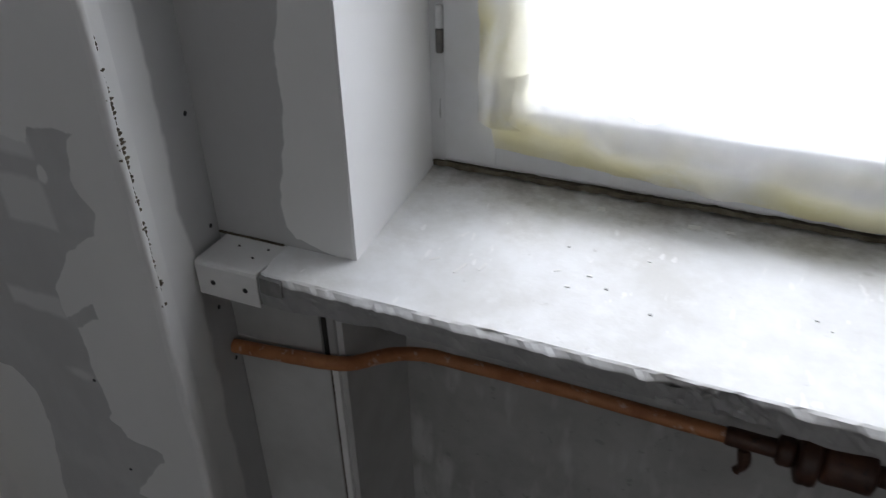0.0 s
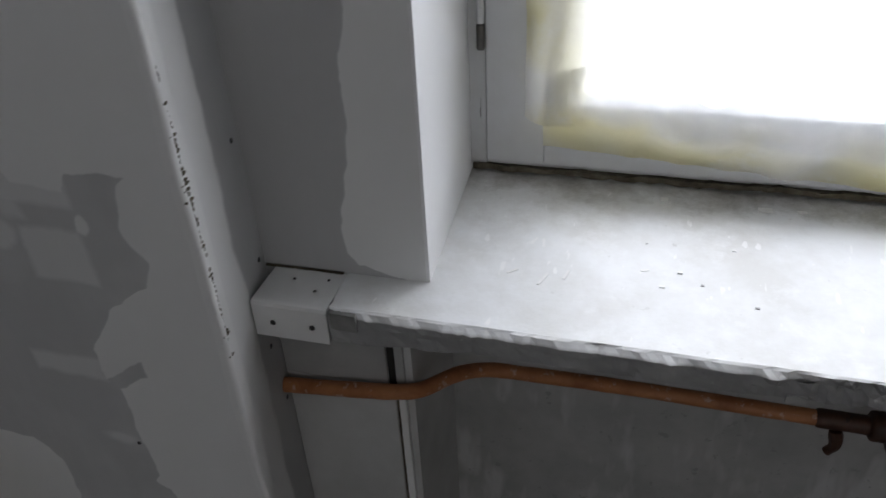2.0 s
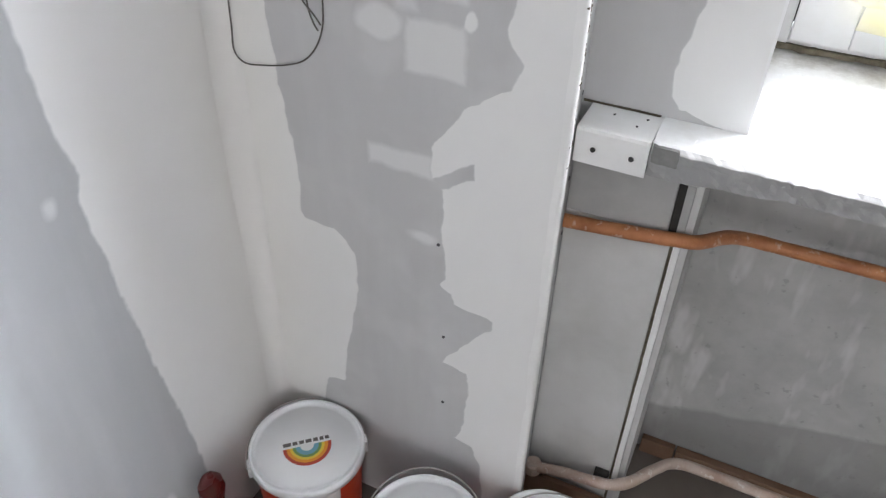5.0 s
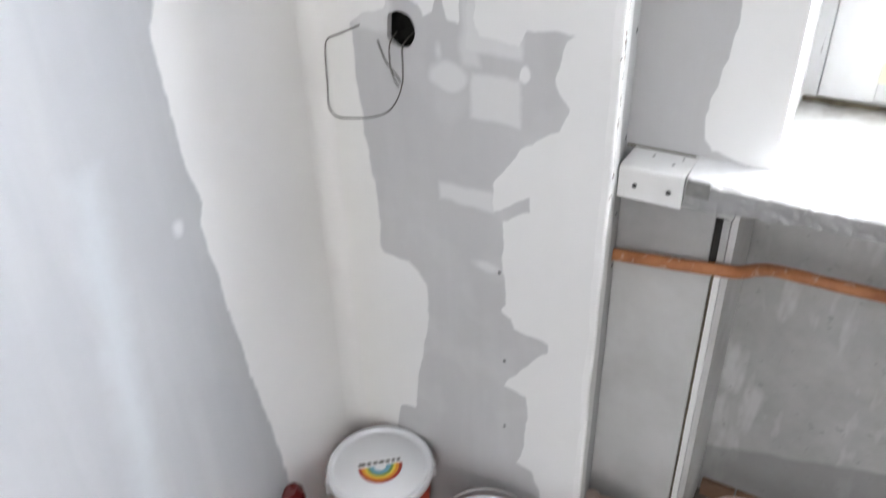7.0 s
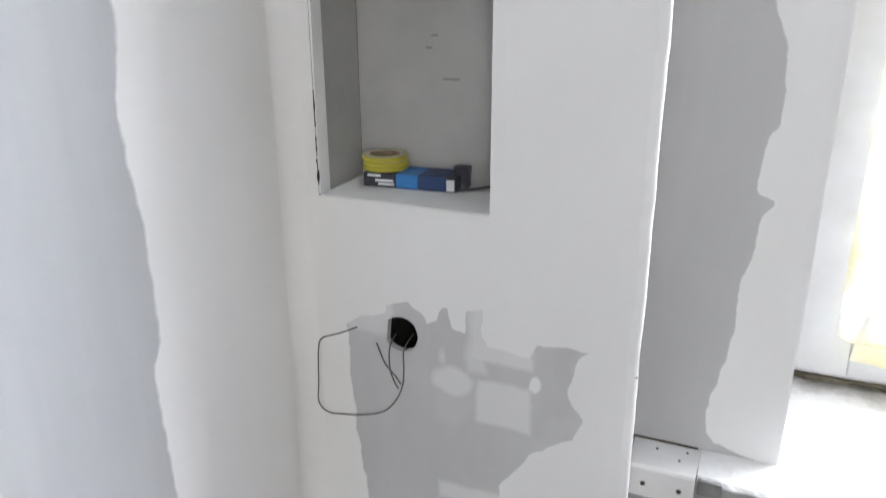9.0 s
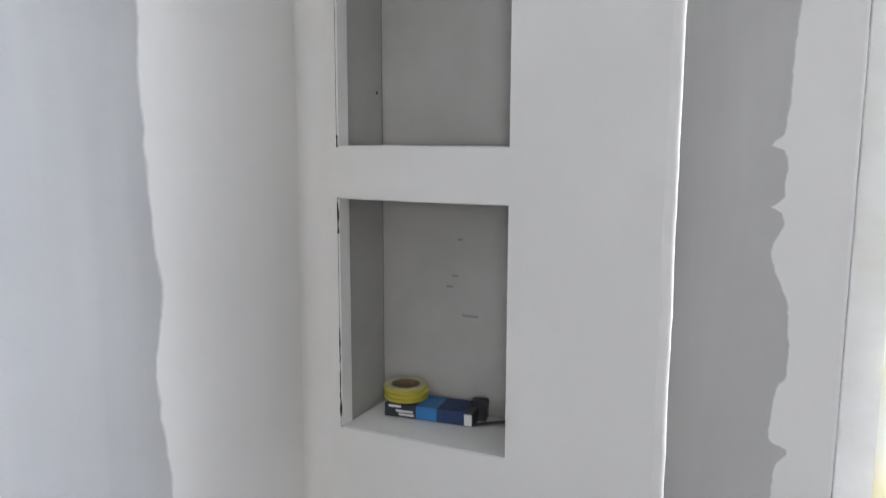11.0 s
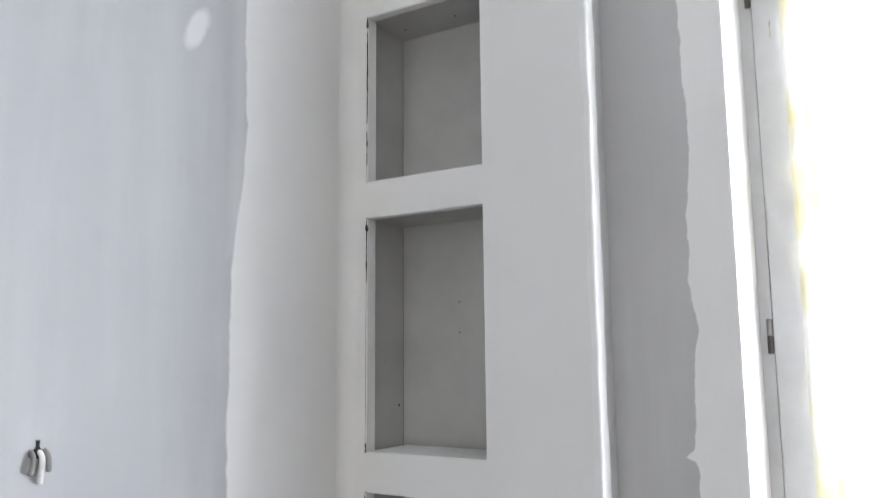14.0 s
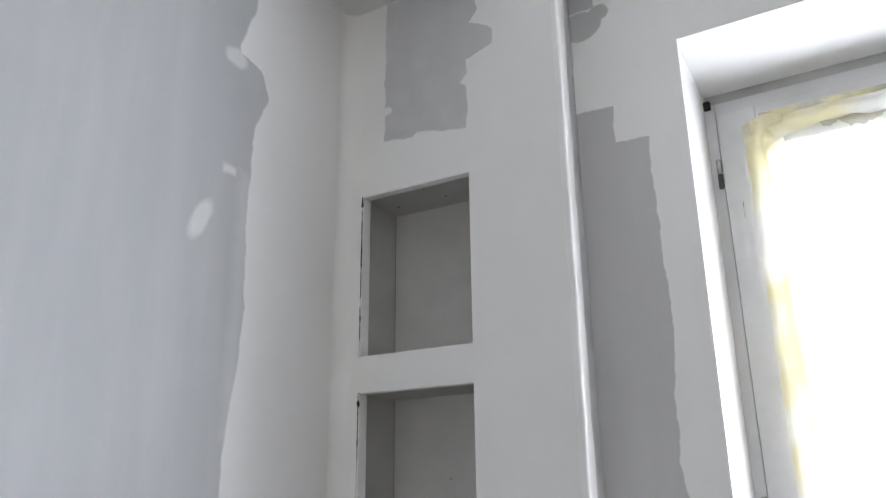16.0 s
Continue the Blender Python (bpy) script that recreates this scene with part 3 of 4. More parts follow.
def crack(x, y, z0, z1, width, seed):
    """A torn dark split that runs upright."""
    bm = bmesh.new()
    rows = []
    n = max(6, int((z1 - z0) / 0.005))
    for i in range(n + 1):
        z = z0 + (z1 - z0) * i / n
        w = width * max(0.06, 0.35 + 1.3 * noise.noise(Vector((seed, z * 60, 0)))) * math.sin(math.pi * min(max(i / n, 0.02), 0.98)) ** 0.4
        o = 0.0015 * noise.noise(Vector((seed, 7, z * 40)))
        rows.append([bm.verts.new((x + o - w / 2, y, z)), bm.verts.new((x + o + w / 2, y, z)), bm.verts.new((x + o + w / 2, y + 0.003, z)), bm.verts.new((x + o - w / 2, y + 0.003, z))])
    for r, s in zip(rows, rows[1:]):
        for k in range(4):
            bm.faces.new((r[k], r[(k + 1) % 4], s[(k + 1) % 4], s[k]))
    bm.faces.new(rows[0])
    bm.faces.new(rows[-1][::-1])
    return bm


for z0, z1, w, s in ((1.045, 1.088, 0.0065, 1.0), (1.092, 1.125, 0.0026, 2.0), (1.14, 1.20, 0.0022, 11.0), (1.36, 1.41, 0.006, 3.0), (1.50, 1.52, 0.008, 4.0), (1.87, 1.99, 0.003, 9.0),
                     (1.985, 2.012, 0.008, 5.0), (2.24, 2.46, 0.005, 6.0), (2.47, 2.497, 0.010, 7.0), (2.14, 2.22, 0.003, 8.0)):
    part("crack", crack(NL + 0.001, -0.0012, z0, z1, w, s), M_DARK, column, "torn dark crack along the niche edge")
# soft filled corner towards the side wall
cove = bmesh.new()
rows = []
for i in range(61):
    z = Z0 + (ZC - Z0) * i / 60
    r = 0.036 + 0.006 * noise.noise(Vector((0, 4, z * 3)))
    rows.append([cove.verts.new((XL + r - r * math.cos(q) + 0.0008, -r + r * math.sin(q) - 0.0008, z)) for q in [math.pi / 2 * k / 8 for k in range(9)]])
for r, s in zip(rows, rows[1:]):
    for k in range(8):
        cove.faces.new((r[k], r[k + 1], s[k + 1], s[k]))
part("filled_corner", cove, M_COVE, column, "smooth filled inner corner", smooth=True)
# rounded plaster bead on the free edge
bead = bmesh.new()
rows = []
for i in range(141):
    z = Z0 + (ZC - Z0) * i / 140
    o = 0.0018 * noise.noise(Vector((2, 0, z * 9))) + 0.0008 * noise.noise(Vector((5, 0, z * 45)))
    rows.append([bead.verts.new((XE - 0.0045, 0.034, z))] + [bead.verts.new((XE + 0.004 + o - 0.006 + 0.006 * math.cos(a), -0.0015 + o + 0.006 - 0.006 * math.sin(a), z)) for a in [math.pi / 2 * k / 6 for k in range(7)]] +
                [bead.verts.new((XE - 0.020, 0.0012, z))])
for r, s in zip(rows, rows[1:]):
    for k in range(len(r) - 1):
        bead.faces.new((r[k], r[k + 1], s[k + 1], s[k]))
part("corner_bead", bead, M_BEAD, column, "white plastered corner bead", smooth=True)
# perforated bead showing through the filler beside the lower edge
for i in range(58):
    z = 0.572 + i * 0.0068 + random.uniform(-0.0015, 0.0015)
    if noise.noise(Vector((9, z * 23, 0))) > -0.34:
        y = 0.0070 + 0.0025 * noise.noise(Vector((z * 30, 1, 0)))
        bm = crack(0.0, 0.0, z, z + random.uniform(0.0035, 0.0060), random.uniform(0.013, 0.020), z * 31)
        o = 0.0018 * noise.noise(Vector((2, 0, z * 9))) + 0.0008 * noise.noise(Vector((5, 0, z * 45)))
        bm.transform(Matrix.Translation((XE + 0.0052 + o - 0.24 * y, y, 0)) @ Matrix.Rotation(radians(90), 4, "Z"))
        part("bead_perforation", bm, M_DIRT, column)


def screw(at, axis, parent, r=0.0042, name="screw"):
    bm = lathe([(r, 0.0), (r * 0.9, 0.0012), (r * 0.35, 0.0012), (r * 0.3, 0.0004)], 10)
    bm.transform(Matrix.Translation(at) @ Vector((0, 0, 1)).rotation_difference(Vector(axis)).to_matrix().to_4x4())
    return part(name, bm, M_SCREW, parent, "blackened screw head")


for x, z in ((-0.259, 0.369), (-0.245, 0.160), (-0.242, -0.019)):
    screw((x, 0.0, z), (0, -1, 0), column, 0.0032)
for y, z in ((0.160, 0.803), (0.165, 0.612), (0.140, 0.470), (0.158, 0.345)):
    screw((XE + (XI - XE) * y / YW, y, z), (1, 0.17, 0), column, 0.004)
for at in ((-0.606, 0.138, 1.594), (-0.606, 0.140, 2.13)):
    screw(at, (1, 0, 0), column, 0.003)
for x, z in ((-0.56, 2.4955), (-0.42, 2.4955)):
    screw((x, 0.10, z), (0, 0, -1), column, 0.003)
# pencil marks on the back boards of the niches
for x, z, w in ((-0.43, 1.205, 0.030), (-0.46, 1.275, 0.012), (-0.45, 1.34, 0.010), (-0.47, 1.255, 0.012), (-0.45, 1.83, 0.008), (-0.45, 1.76, 0.006)):
    part("pencil_mark", box_bm(x - w / 2, x + w / 2, ND - 0.0015, ND - 0.0005, z - 0.0018, z + 0.0018), M_PENCIL, column)

# ---- boards, bead and slot under the sill ----
side_panel = thing("wall_panel", "grey plasterboard panel below the window sill", "wall panel", "structure")
M_PANEL = plain("panel_plaster", (0.60, 0.60, 0.595), (0.46, 0.46, 0.45), 6.0, 0.85, amount=0.8)
part("board", box_bm(XI + 0.003, 0.0768, YW - 0.009, YW - 0.001, 0.3855, ZS - 0.056, 0.001), M_RECESS, side_panel)
part("board", box_bm(0.0770, 0.1075, YW - 0.009, YW - 0.001, 0.4895, ZS - 0.056, 0.001), M_RECESS, side_panel)
part("board", box_bm(XI + 0.003, 0.0865, YW - 0.009, YW - 0.001, Z0, 0.385, 0.001), M_PANEL, side_panel)
part("slot", box_bm(0.0772, 0.0905, YW - 0.004, YW - 0.0005, 0.3855, 0.489), M_DARK, side_panel, "dark open slot beside the corner trim")
part("joint", box_bm(0.0872, 0.0922, YW - 0.0075, YW - 0.0005, Z0, 0.385), M_DIRT, side_panel, "narrow dark joint")
bm = ragged_box(0.0925, 0.1040, YW - 0.011, YW - 0.0008, -0.28, 0.385, 0.02, 0.0008)
part("corner_trim", bm, M_BEAD, side_panel, "narrow white corner trim")
part("board", box_bm(0.0908, 0.1040, YW - 0.009, YW - 0.0008, 0.3855, 0.489, 0.001), M_RECESS, side_panel)
part("recess_side", box_bm(0.1046, RXL + 0.004, YW - 0.003, YR - 0.001, Z0, ZS - 0.056), M_PANEL, side_panel, "grey plastered side of the recess")
part("mastic", ragged_box(0.055, 0.085, YW - 0.024, YW - 0.008, -0.292, -0.265, 0.006, 0.003), M_DARK, side_panel, "black lump of mastic")

# ---- window sill and bracket ----
SLOPE = 0.014 / (YF - FS)
bm = ragged_box(0.031, XQ + 0.12, FS, YF + 0.03, ZS - 0.054, ZS, 0.0095, 0.0)
for v in bm.verts:
    if v.co.z > ZS - 0.001 and v.co.y < FS + 0.001:          # worn arris
        w = 0.5 + noise.noise(Vector((v.co.x * 14, 0, 3))) + 0.7 * noise.noise(Vector((v.co.x * 60, 0, 9)))
        v.co.y += 0.0035 + 0.005 * max(w, 0)
        v.co.z -= 0.001 + 0.002 * max(w, 0)
    elif v.co.y < FS + 0.001:
        v.co.y += 0.004 * noise.noise(v.co * 35) + 0.0025 * noise.noise(v.co * 110)
        d = abs(v.co.x - 0.690)
        if d < 0.085:                                   # broken arris
            v.co.y += 0.020 * (1 - d / 0.085) * max(0.0, 0.7 + noise.noise(v.co * 55))
    elif v.co.z > ZS - 0.001:
        v.co.z += 0.0008 * noise.noise(v.co * 12)
    if v.co.x < 0.032 and v.co.y < FS + 0.025:
        v.co.x += 0.006 * abs(noise.noise(v.co * 70))
for v in bm.verts:                                        # falls towards the room, thinner to the right
    v.co.z += SLOPE * (v.co.y - FS) if v.co.z > ZS - 0.02 else 0.014 * min(max((v.co.x - 0.06) / 0.18, 0.0), 1.0)
sill = thing("window_sill", "thick white painted sill with chipped grey front edge", "window sill", "structure")
part("sill_board", bm, M_SILL, sill)
part("chip", ragged_box(0.033, 0.072, FS - 0.0025, FS + 0.005, ZS - 0.030, ZS - 0.0035, 0.004, 0.0030), plain("broken_mortar", (0.20, 0.20, 0.195), (0.30, 0.30, 0.29), 40.0, 0.95), sill, "broken grey patch at the sill's end")
part("chip", ragged_box(0.615, 0.640, FS - 0.001, FS + 0.009, ZS - 0.044, ZS - 0.034, 0.004, 0.003, 4.0), M_RECESS, sill, "loose flake of filler")
# crumbs and scratches on the sill
for i in range(9):
    x, y, s = random.uniform(0.25, 1.0), random.uniform(0.16, 0.47), random.uniform(0.002, 0.005)
    part("crumb", ragged_box(x, x + s * 1.6, y, y + s, ZS + SLOPE * (y - FS) - 0.0005, ZS + SLOPE * (y - FS) + s * 0.45, s / 2, s * 0.15, i), M_BEAD if i % 3 else M_RECESS, sill)
for x, y, l, a in ((0.305, 0.225, 0.030, 70), (0.335, 0.240, 0.022, 75), (0.26, 0.235, 0.018, 40), (0.44, 0.27, 0.012, 20)):
    bm = ragged_box(-l / 2, l / 2, -0.002, 0.002, 0.0, 0.0012, 0.004, 0.0008, x)
    bm.transform(Matrix.Translation((x, y, ZS + SLOPE * (y - FS))) @ Matrix.Rotation(radians(a), 4, "Z"))
    part("paint_scratch", bm, M_BEAD, sill)

for x, y, w, d, q in ((0.60, 0.448, 0.020, 0.012, 2.0), (0.455, 0.452, 0.012, 0.010, 3.0), (0.655, 0.452, 0.014, 0.008, 4.0)):
    part("peeled_flake", ragged_box(x, x + w, y, y + d, ZS + SLOPE * (y - FS) + 0.0002, ZS + SLOPE * (y + d - FS) + 0.0022, 0.006, 0.0016, q), M_BEAD, sill, "lifted flake of white paint")

bracket = thing("sill_bracket", "white painted angle bracket screwed over the sill end", "bracket")
bm = bmesh.new()
BF = FS - 0.0035
prof = [(YW - 0.002, ZS + 0.0022), (BF + 0.0065, ZS + 0.0022), (BF + 0.002, ZS + 0.001), (BF, ZS - 0.004), (BF, ZS - 0.058), (BF + 0.002, ZS - 0.059), (BF + 0.002, ZS - 0.003), (BF + 0.0075, ZS + 0.0004), (YW - 0.002, ZS + 0.0004)]
ends = [[bm.verts.new((x, y, z)) for y, z in prof] for x in (-0.081, 0.0305)]
for k in range(len(prof)):
    n = (k + 1) % len(prof)
    bm.faces.new((ends[0][k], ends[0][n], ends[1][n], ends[1][k]))
bm.faces.new(ends[0])
bm.faces.new(ends[1][::-1])
part("angle", bm, M_BRACKET, bracket)
part("packing", box_bm(-0.0805, 0.0300, BF + 0.003, YW - 0.010, ZS - 0.054, ZS - 0.001), M_RECESS, bracket, "grey packing under the bracket")
for x in (-0.052, 0.007):
    screw((x, BF, ZS - 0.032), (0, -1, 0), bracket, 0.0045)
for x, y in ((-0.040, 0.158), (0.010, 0.164), (0.0, 0.136)):
    screw((x, y, ZS + 0.0022), (0, 0, 1), bracket, 0.0022)
part("back_gap", ragged_box(XI + 0.003, 0.026, YW - 0.0045, YW - 0.001, ZS + 0.0020, ZS + 0.0046, 0.008, 0.0010), M_DIRT, bracket, "dark open joint behind the bracket")


# ---- windows ----
def window(dx, full):
    w = thing("window_1" if full else "added_window", "old white casement window covered with taped plastic film", "window", "structure")
    x0, x1, z0, z1 = XF, XQ - 0.004, ZS + 0.028, ZT - 0.03
    for q in ((x0, x0 + 0.028, YF, YF + 0.06, z0, z1), (x1 - 0.028, x1, YF, YF + 0.06, z0, z1), (x0 + 0.028, x1 - 0.028, YF, YF + 0.06, z1 - 0.03, z1), (x0 + 0.028, x1 - 0.028, YF + 0.004, YF + 0.06, z0, z0 + 0.02)):
        part("window_frame", box_bm(q[0] + dx, q[1] + dx, *q[2:], 0.002), M_FRAME, w)
    s0, s1, t0, t1 = x0 + 0.030, x1 - 0.030, z0 + 0.010, z1 - 0.032
    for q in ((s0, s0 + 0.095, t0, t1), (s1 - 0.095, s1, t0, t1), (s0 + 0.095, s1 - 0.095, t0, t0 + 0.11), (s0 + 0.095, s1 - 0.095, t1 - 0.12, t1)):
        part("sash_bar", box_bm(q[0] + dx, q[1] + dx, YF - 0.008, YF + 0.045, q[2], q[3], 0.0025), M_FRAME, w, "white painted sash bar")
    pane = part("pane", box_bm(s0 + 0.09 + dx, s1 - 0.09 + dx, YF + 0.026, YF + 0.030, t0 + 0.105, t1 - 0.115), M_GLASS, w, "window glass")
    pane.visible_shadow = False
    for z in (0.818, 1.705, 2.525):
        for a, b, m in ((0.0, 0.040, M_HINGE), (0.041, 0.078, M_STEEL if z > 1 else M_FRAME)):
            h = lathe([(0.0055, 0.0), (0.0068, 0.002), (0.0068, b - a - 0.002), (0.0055, b - a)], 16)
            h.transform(Matrix.Translation((s0 - 0.008 + dx, YF - 0.006, z + a)))
            part("hinge", h, m, w, "worn steel hinge knuckle", smooth=True)
    return w


win = window(0.0, True)
# assumed second window, never in view, an opening for the south lamp
window(0.0, False).matrix_world = pose(1.013 + XQ - 0.004, RY - 0.08 + YF, 0, 0, 0, 180)
# scratches and drips on the old paint
for x, z0, z1, w, q in ((0.236, 0.752, 0.800, 0.004, 1.0), (0.157, 0.700, 0.735, 0.003, 2.0), (0.160, 1.10, 1.16, 0.003, 3.0), (0.205, 2.44, 2.48, 0.003, 4.0)):
    part("scratch", crack(x, YF - (0.0095 if x > 0.17 else 0.0015), z0, z1, w, q), M_PENCIL, win)
# head joint and dirt line along the foot of the frame
part("head_gap", box_bm(XF + 0.006, XQ - 0.006, YF + 0.002, YF + 0.05, ZT - 0.031, ZT - 0.004), M_RECESS, win, "rough grey joint above the frame")
part("foam_lump", ragged_box(XF + 0.002, XF + 0.020, YF - 0.012, YF + 0.005, ZT - 0.045, ZT - 0.024, 0.006, 0.003), M_DARK, win)
part("foot_gap", ragged_box(XF + 0.003, XQ - 0.006, YF - 0.004, YF + 0.045, ZS + 0.019, ZS + 0.0285, 0.010, 0.0042), M_DIRT, win, "dirty open joint under the frame")


def film(dx):
    """Plastic sheeting, gathered and wrinkled, hung over the sash."""
    bm = bmesh.new()
    nu, nv = 90, 150
    rows = []
    for j in range(nv + 1):
        row = []
        for i in range(nu + 1):
            u, v = i / nu, j / nv
            edge = 0.030 * noise.noise(Vector((u * 6, v * 14, 1)))
            x = 0.270 + (1.205 - 0.270) * u + (0.5 * edge if i in (0, nu) else 0)
            low = 0.70 + 0.01 * noise.noise(Vector((u * 9, 0, 2)))
            z = low + (2.70 - low) * v
            d = 0.010 + 0.008 * noise.noise(Vector((x * 9, z * 5, 0))) + 0.006 * abs(noise.noise(Vector((x * 22 + z * 8, z * 4, 4))))
            row.append(bm.verts.new((x + dx, YF - 0.009 - max(d, 0.002), z)))
        rows.append(row)
    for a, b in zip(rows, rows[1:]):
        for i in range(nu):
            bm.faces.new((a[i], a[i + 1], b[i + 1], b[i]))
    return solid("plastic_sheet", bm, M_FILM, "cloudy plastic sheeting glued over the window, yellowed edges", "plastic sheet", smooth=True)


film(0.0)


def folded_edge(points, width, seed):
    """A gathered strip of sheeting with a wavy free side, from point to point."""
    bm = bmesh.new()
    (xa, za), (xb, zb) = points
    n, m = 110, 12
    along = Vector((xb - xa, 0, zb - za))
    across = Vector((-along.z, 0, along.x)).normalized()
    rows = []
    for i in range(n + 1):
        u = i / n
        d = along.length * u
        w = width * (0.97 + 0.34 * noise.noise(Vector((d * 6, seed, 0))) + 0.16 * noise.noise(Vector((d * 19, seed, 5))))
        row = []
        for j in range(m + 1):
            v = j / m
            p = Vector((xa, 0, za)) + along * u + across * (w * v)
            bulge = 0.014 * math.sin(math.pi * v) + 0.017 * noise.noise(Vector((d * 15 + v, v * 1.2, seed))) + 0.003 * noise.noise(Vector((d * 40, v * 2, seed)))
            row.append(bm.verts.new((p.x, YF - 0.011 - 0.026 * min(1.0, 2.2 * v) - max(bulge, -0.002), p.z)))
        rows.append(row)
    for p, q in zip(rows, rows[1:]):
        for j in range(m):
            bm.faces.new((p[j], p[j + 1], q[j + 1], q[j]))
    return bm


folds = thing("folded_film_edge", "crumpled yellow-stained edge of the plastic sheeting, glued to the sash", "plastic sheet")
part("foot_fold", folded_edge(((0.262, 0.664), (1.20, 0.606)), 0.138, 1.0), M_FOLD, folds, smooth=True)
part("side_fold", folded_edge(((0.228, 2.68), (0.232, 0.715)), 0.098, 2.0), M_FOLD, folds, smooth=True)
part("side_fold", folded_edge(((1.232, 0.70), (1.236, 2.68)), 0.070, 3.0), M_FOLD, folds, smooth=True)
part("head_fold", folded_edge(((1.22, 2.690), (0.25, 2.690)), 0.066, 4.0), M_FOLD, folds, smooth=True)
part("staple", tube([(0.322, YF - 0.040, 0.722), (0.326, YF - 0.044, 0.735), (0.330, YF - 0.040, 0.748)], 0.0014, 6, 4), M_DIRT, folds)

# ---- pipes ----
upper = thing("heating_pipe", "thin heating pipe in worn orange paint under the sill", "pipe")
part("pipe", tube([(XI + 0.004, 0.160, 0.371), (-0.03, 0.160, 0.378), (0.05, 0.160, 0.388), (0.095, 0.161, 0.394), (0.130, 0.180, 0.388), (0.170, 0.245, 0.368), (0.210, 0.288, 0.346),
                   (0.27, 0.298, 0.340), (0.45, 0.298, 0.343), (0.70, 0.298, 0.340), (0.95, 0.298, 0.340), (1.25, 0.298, 0.340)], 0.0125, 14, 8, 0.05), M_PIPE, upper, smooth=True)
for x, r, l in ((0.715, 0.0155, 0.10), (0.790, 0.024, 0.028), (0.818, 0.044, 0.034), (0.852, 0.033, 0.075), (0.927, 0.0165, 0.32)):
    bm = lathe([(r * 0.7, 0), (r * 0.95, 0.004), (r, 0.010), (r * 0.96, l / 2), (r, l - 0.010), (r * 0.95, l - 0.004), (r * 0.7, l)], 18)
    bm.transform(Matrix.Translation((x, 0.298, 0.340)) @ Matrix.Rotation(radians(90), 4, "Y"))
    part("fitting", bm, M_RUST, upper, "rusty pipe fitting", smooth=True)
part("hanging_rust", tube([(0.748, 0.292, 0.324), (0.752, 0.288, 0.300), (0.744, 0.290, 0.280)], 0.010, 8, 5, 0.6), M_RUST, upper, "flaking rust")
lower = thing("heating_pipe", "stained pinkish return pipe low on the wall", "pipe")
part("pipe", tube([(XI + 0.004, 0.138, -0.304), (0.0, 0.138, -0.276), (0.085, 0.140, -0.264), (0.130, 0.168, -0.266), (0.175, 0.233, -0.272), (0.215, 0.273, -0.277), (0.30, 0.280, -0.278),
                   (0.6, 0.280, -0.280), (1.25, 0.280, -0.280)], 0.0125, 14, 8, 0.12), M_PIPE_LOW, lower, smooth=True)
part("elbow", lathe([(0.016, 0), (0.019, 0.004), (0.019, 0.03), (0.016, 0.034)], 14), M_PIPE_LOW, lower).location = (-0.076, 0.138, -0.315)
# brown boards at the foot of the wall
skirt = thing("baseboard", "brown wooden boards along the foot of the wall", "baseboard", "structure")
for a, b, y, m in ((XI + 0.006, 0.09, YW - 0.034, M_WOOD), (0.125, 0.205, YR - 0.018, M_WOOD), (0.209, 0.70, YR - 0.022, M_WOOD), (0.703, XQ, YR - 0.020, M_WOOD)):
    part("board", box_bm(a, b, y, y + 0.013 if y < 0.3 else YR - 0.001, Z0 + 0.001, -0.345 if y < 0.3 else -0.37, 0.002), m, skirt)

# ---- wire loop from the socket hole ----
wire = thing("loose_wire", "thin dark cable looped out of the socket hole", "cable")
part("strand", tube([(-0.446, 0.03, 0.790), (-0.447, -0.004, 0.776), (-0.445, -0.010, 0.743), (-0.448, -0.010, 0.712), (-0.462, -0.010, 0.678), (-0.487, -0.009, 0.650), (-0.523, -0.008, 0.634), (-0.567, -0.008, 0.624), (-0.604, -0.007, 0.620),
                     (-0.622, -0.007, 0.637), (-0.619, -0.008, 0.678), (-0.614, -0.010, 0.743), (-0.604, -0.011, 0.770), (-0.570, -0.010, 0.785), (-0.536, -0.004, 0.801)], 0.0013, 8, 6), M_WIRE, wire, smooth=True)
part("strand", tube([(-0.474, 0.02, 0.790), (-0.474, -0.004, 0.775), (-0.472, -0.009, 0.739), (-0.463, -0.011, 0.715), (-0.455, -0.012, 0.704)], 0.0013, 8, 6), M_WIRE, wire, smooth=True)
part("strand", tube([(-0.498, -0.006, 0.780), (-0.481, -0.010, 0.747), (-0.460, -0.013, 0.728), (-0.449, -0.013, 0.714)], 0.0013, 8, 6), M_WIRE, wire, smooth=True)

# ---- things in the lowest niche ----
NZ = NICHES[0][0] + 0.0023
carton = thing("carton", "long blue and black printed cardboard box in the niche", "box")
M_CARTON = plain("black_card", (0.018, 0.020, 0.030), (0.05, 0.055, 0.07), 25.0, 0.45)
M_BLUE = plain("blue_print", (0.03, 0.16, 0.45), (0.05, 0.28, 0.62), 14.0, 0.45)
M_NAVY = plain("navy_print", (0.012, 0.030, 0.10), (0.03, 0.07, 0.20), 14.0, 0.45)
M_WHITE = plain("white_print", (0.72, 0.73, 0.74), (0.6, 0.6, 0.6), 20.0, 0.5)
part("body", box_bm(-0.082, 0.082, -0.030, 0.030, 0.0, 0.024, 0.0015), M_CARTON, carton)
part("blue_panel", box_bm(-0.022, 0.016, -0.0308, 0.0295, 0.001, 0.0247), M_BLUE, carton, "bright blue print")
part("navy_panel", box_bm(0.0165, 0.066, -0.0308, 0.0295, 0.001, 0.0247), M_NAVY, carton, "dark blue print")
part("end_label", box_bm(0.0665, 0.0800, -0.0308, -0.0296, 0.002, 0.021), M_WHITE, carton, "white end label")
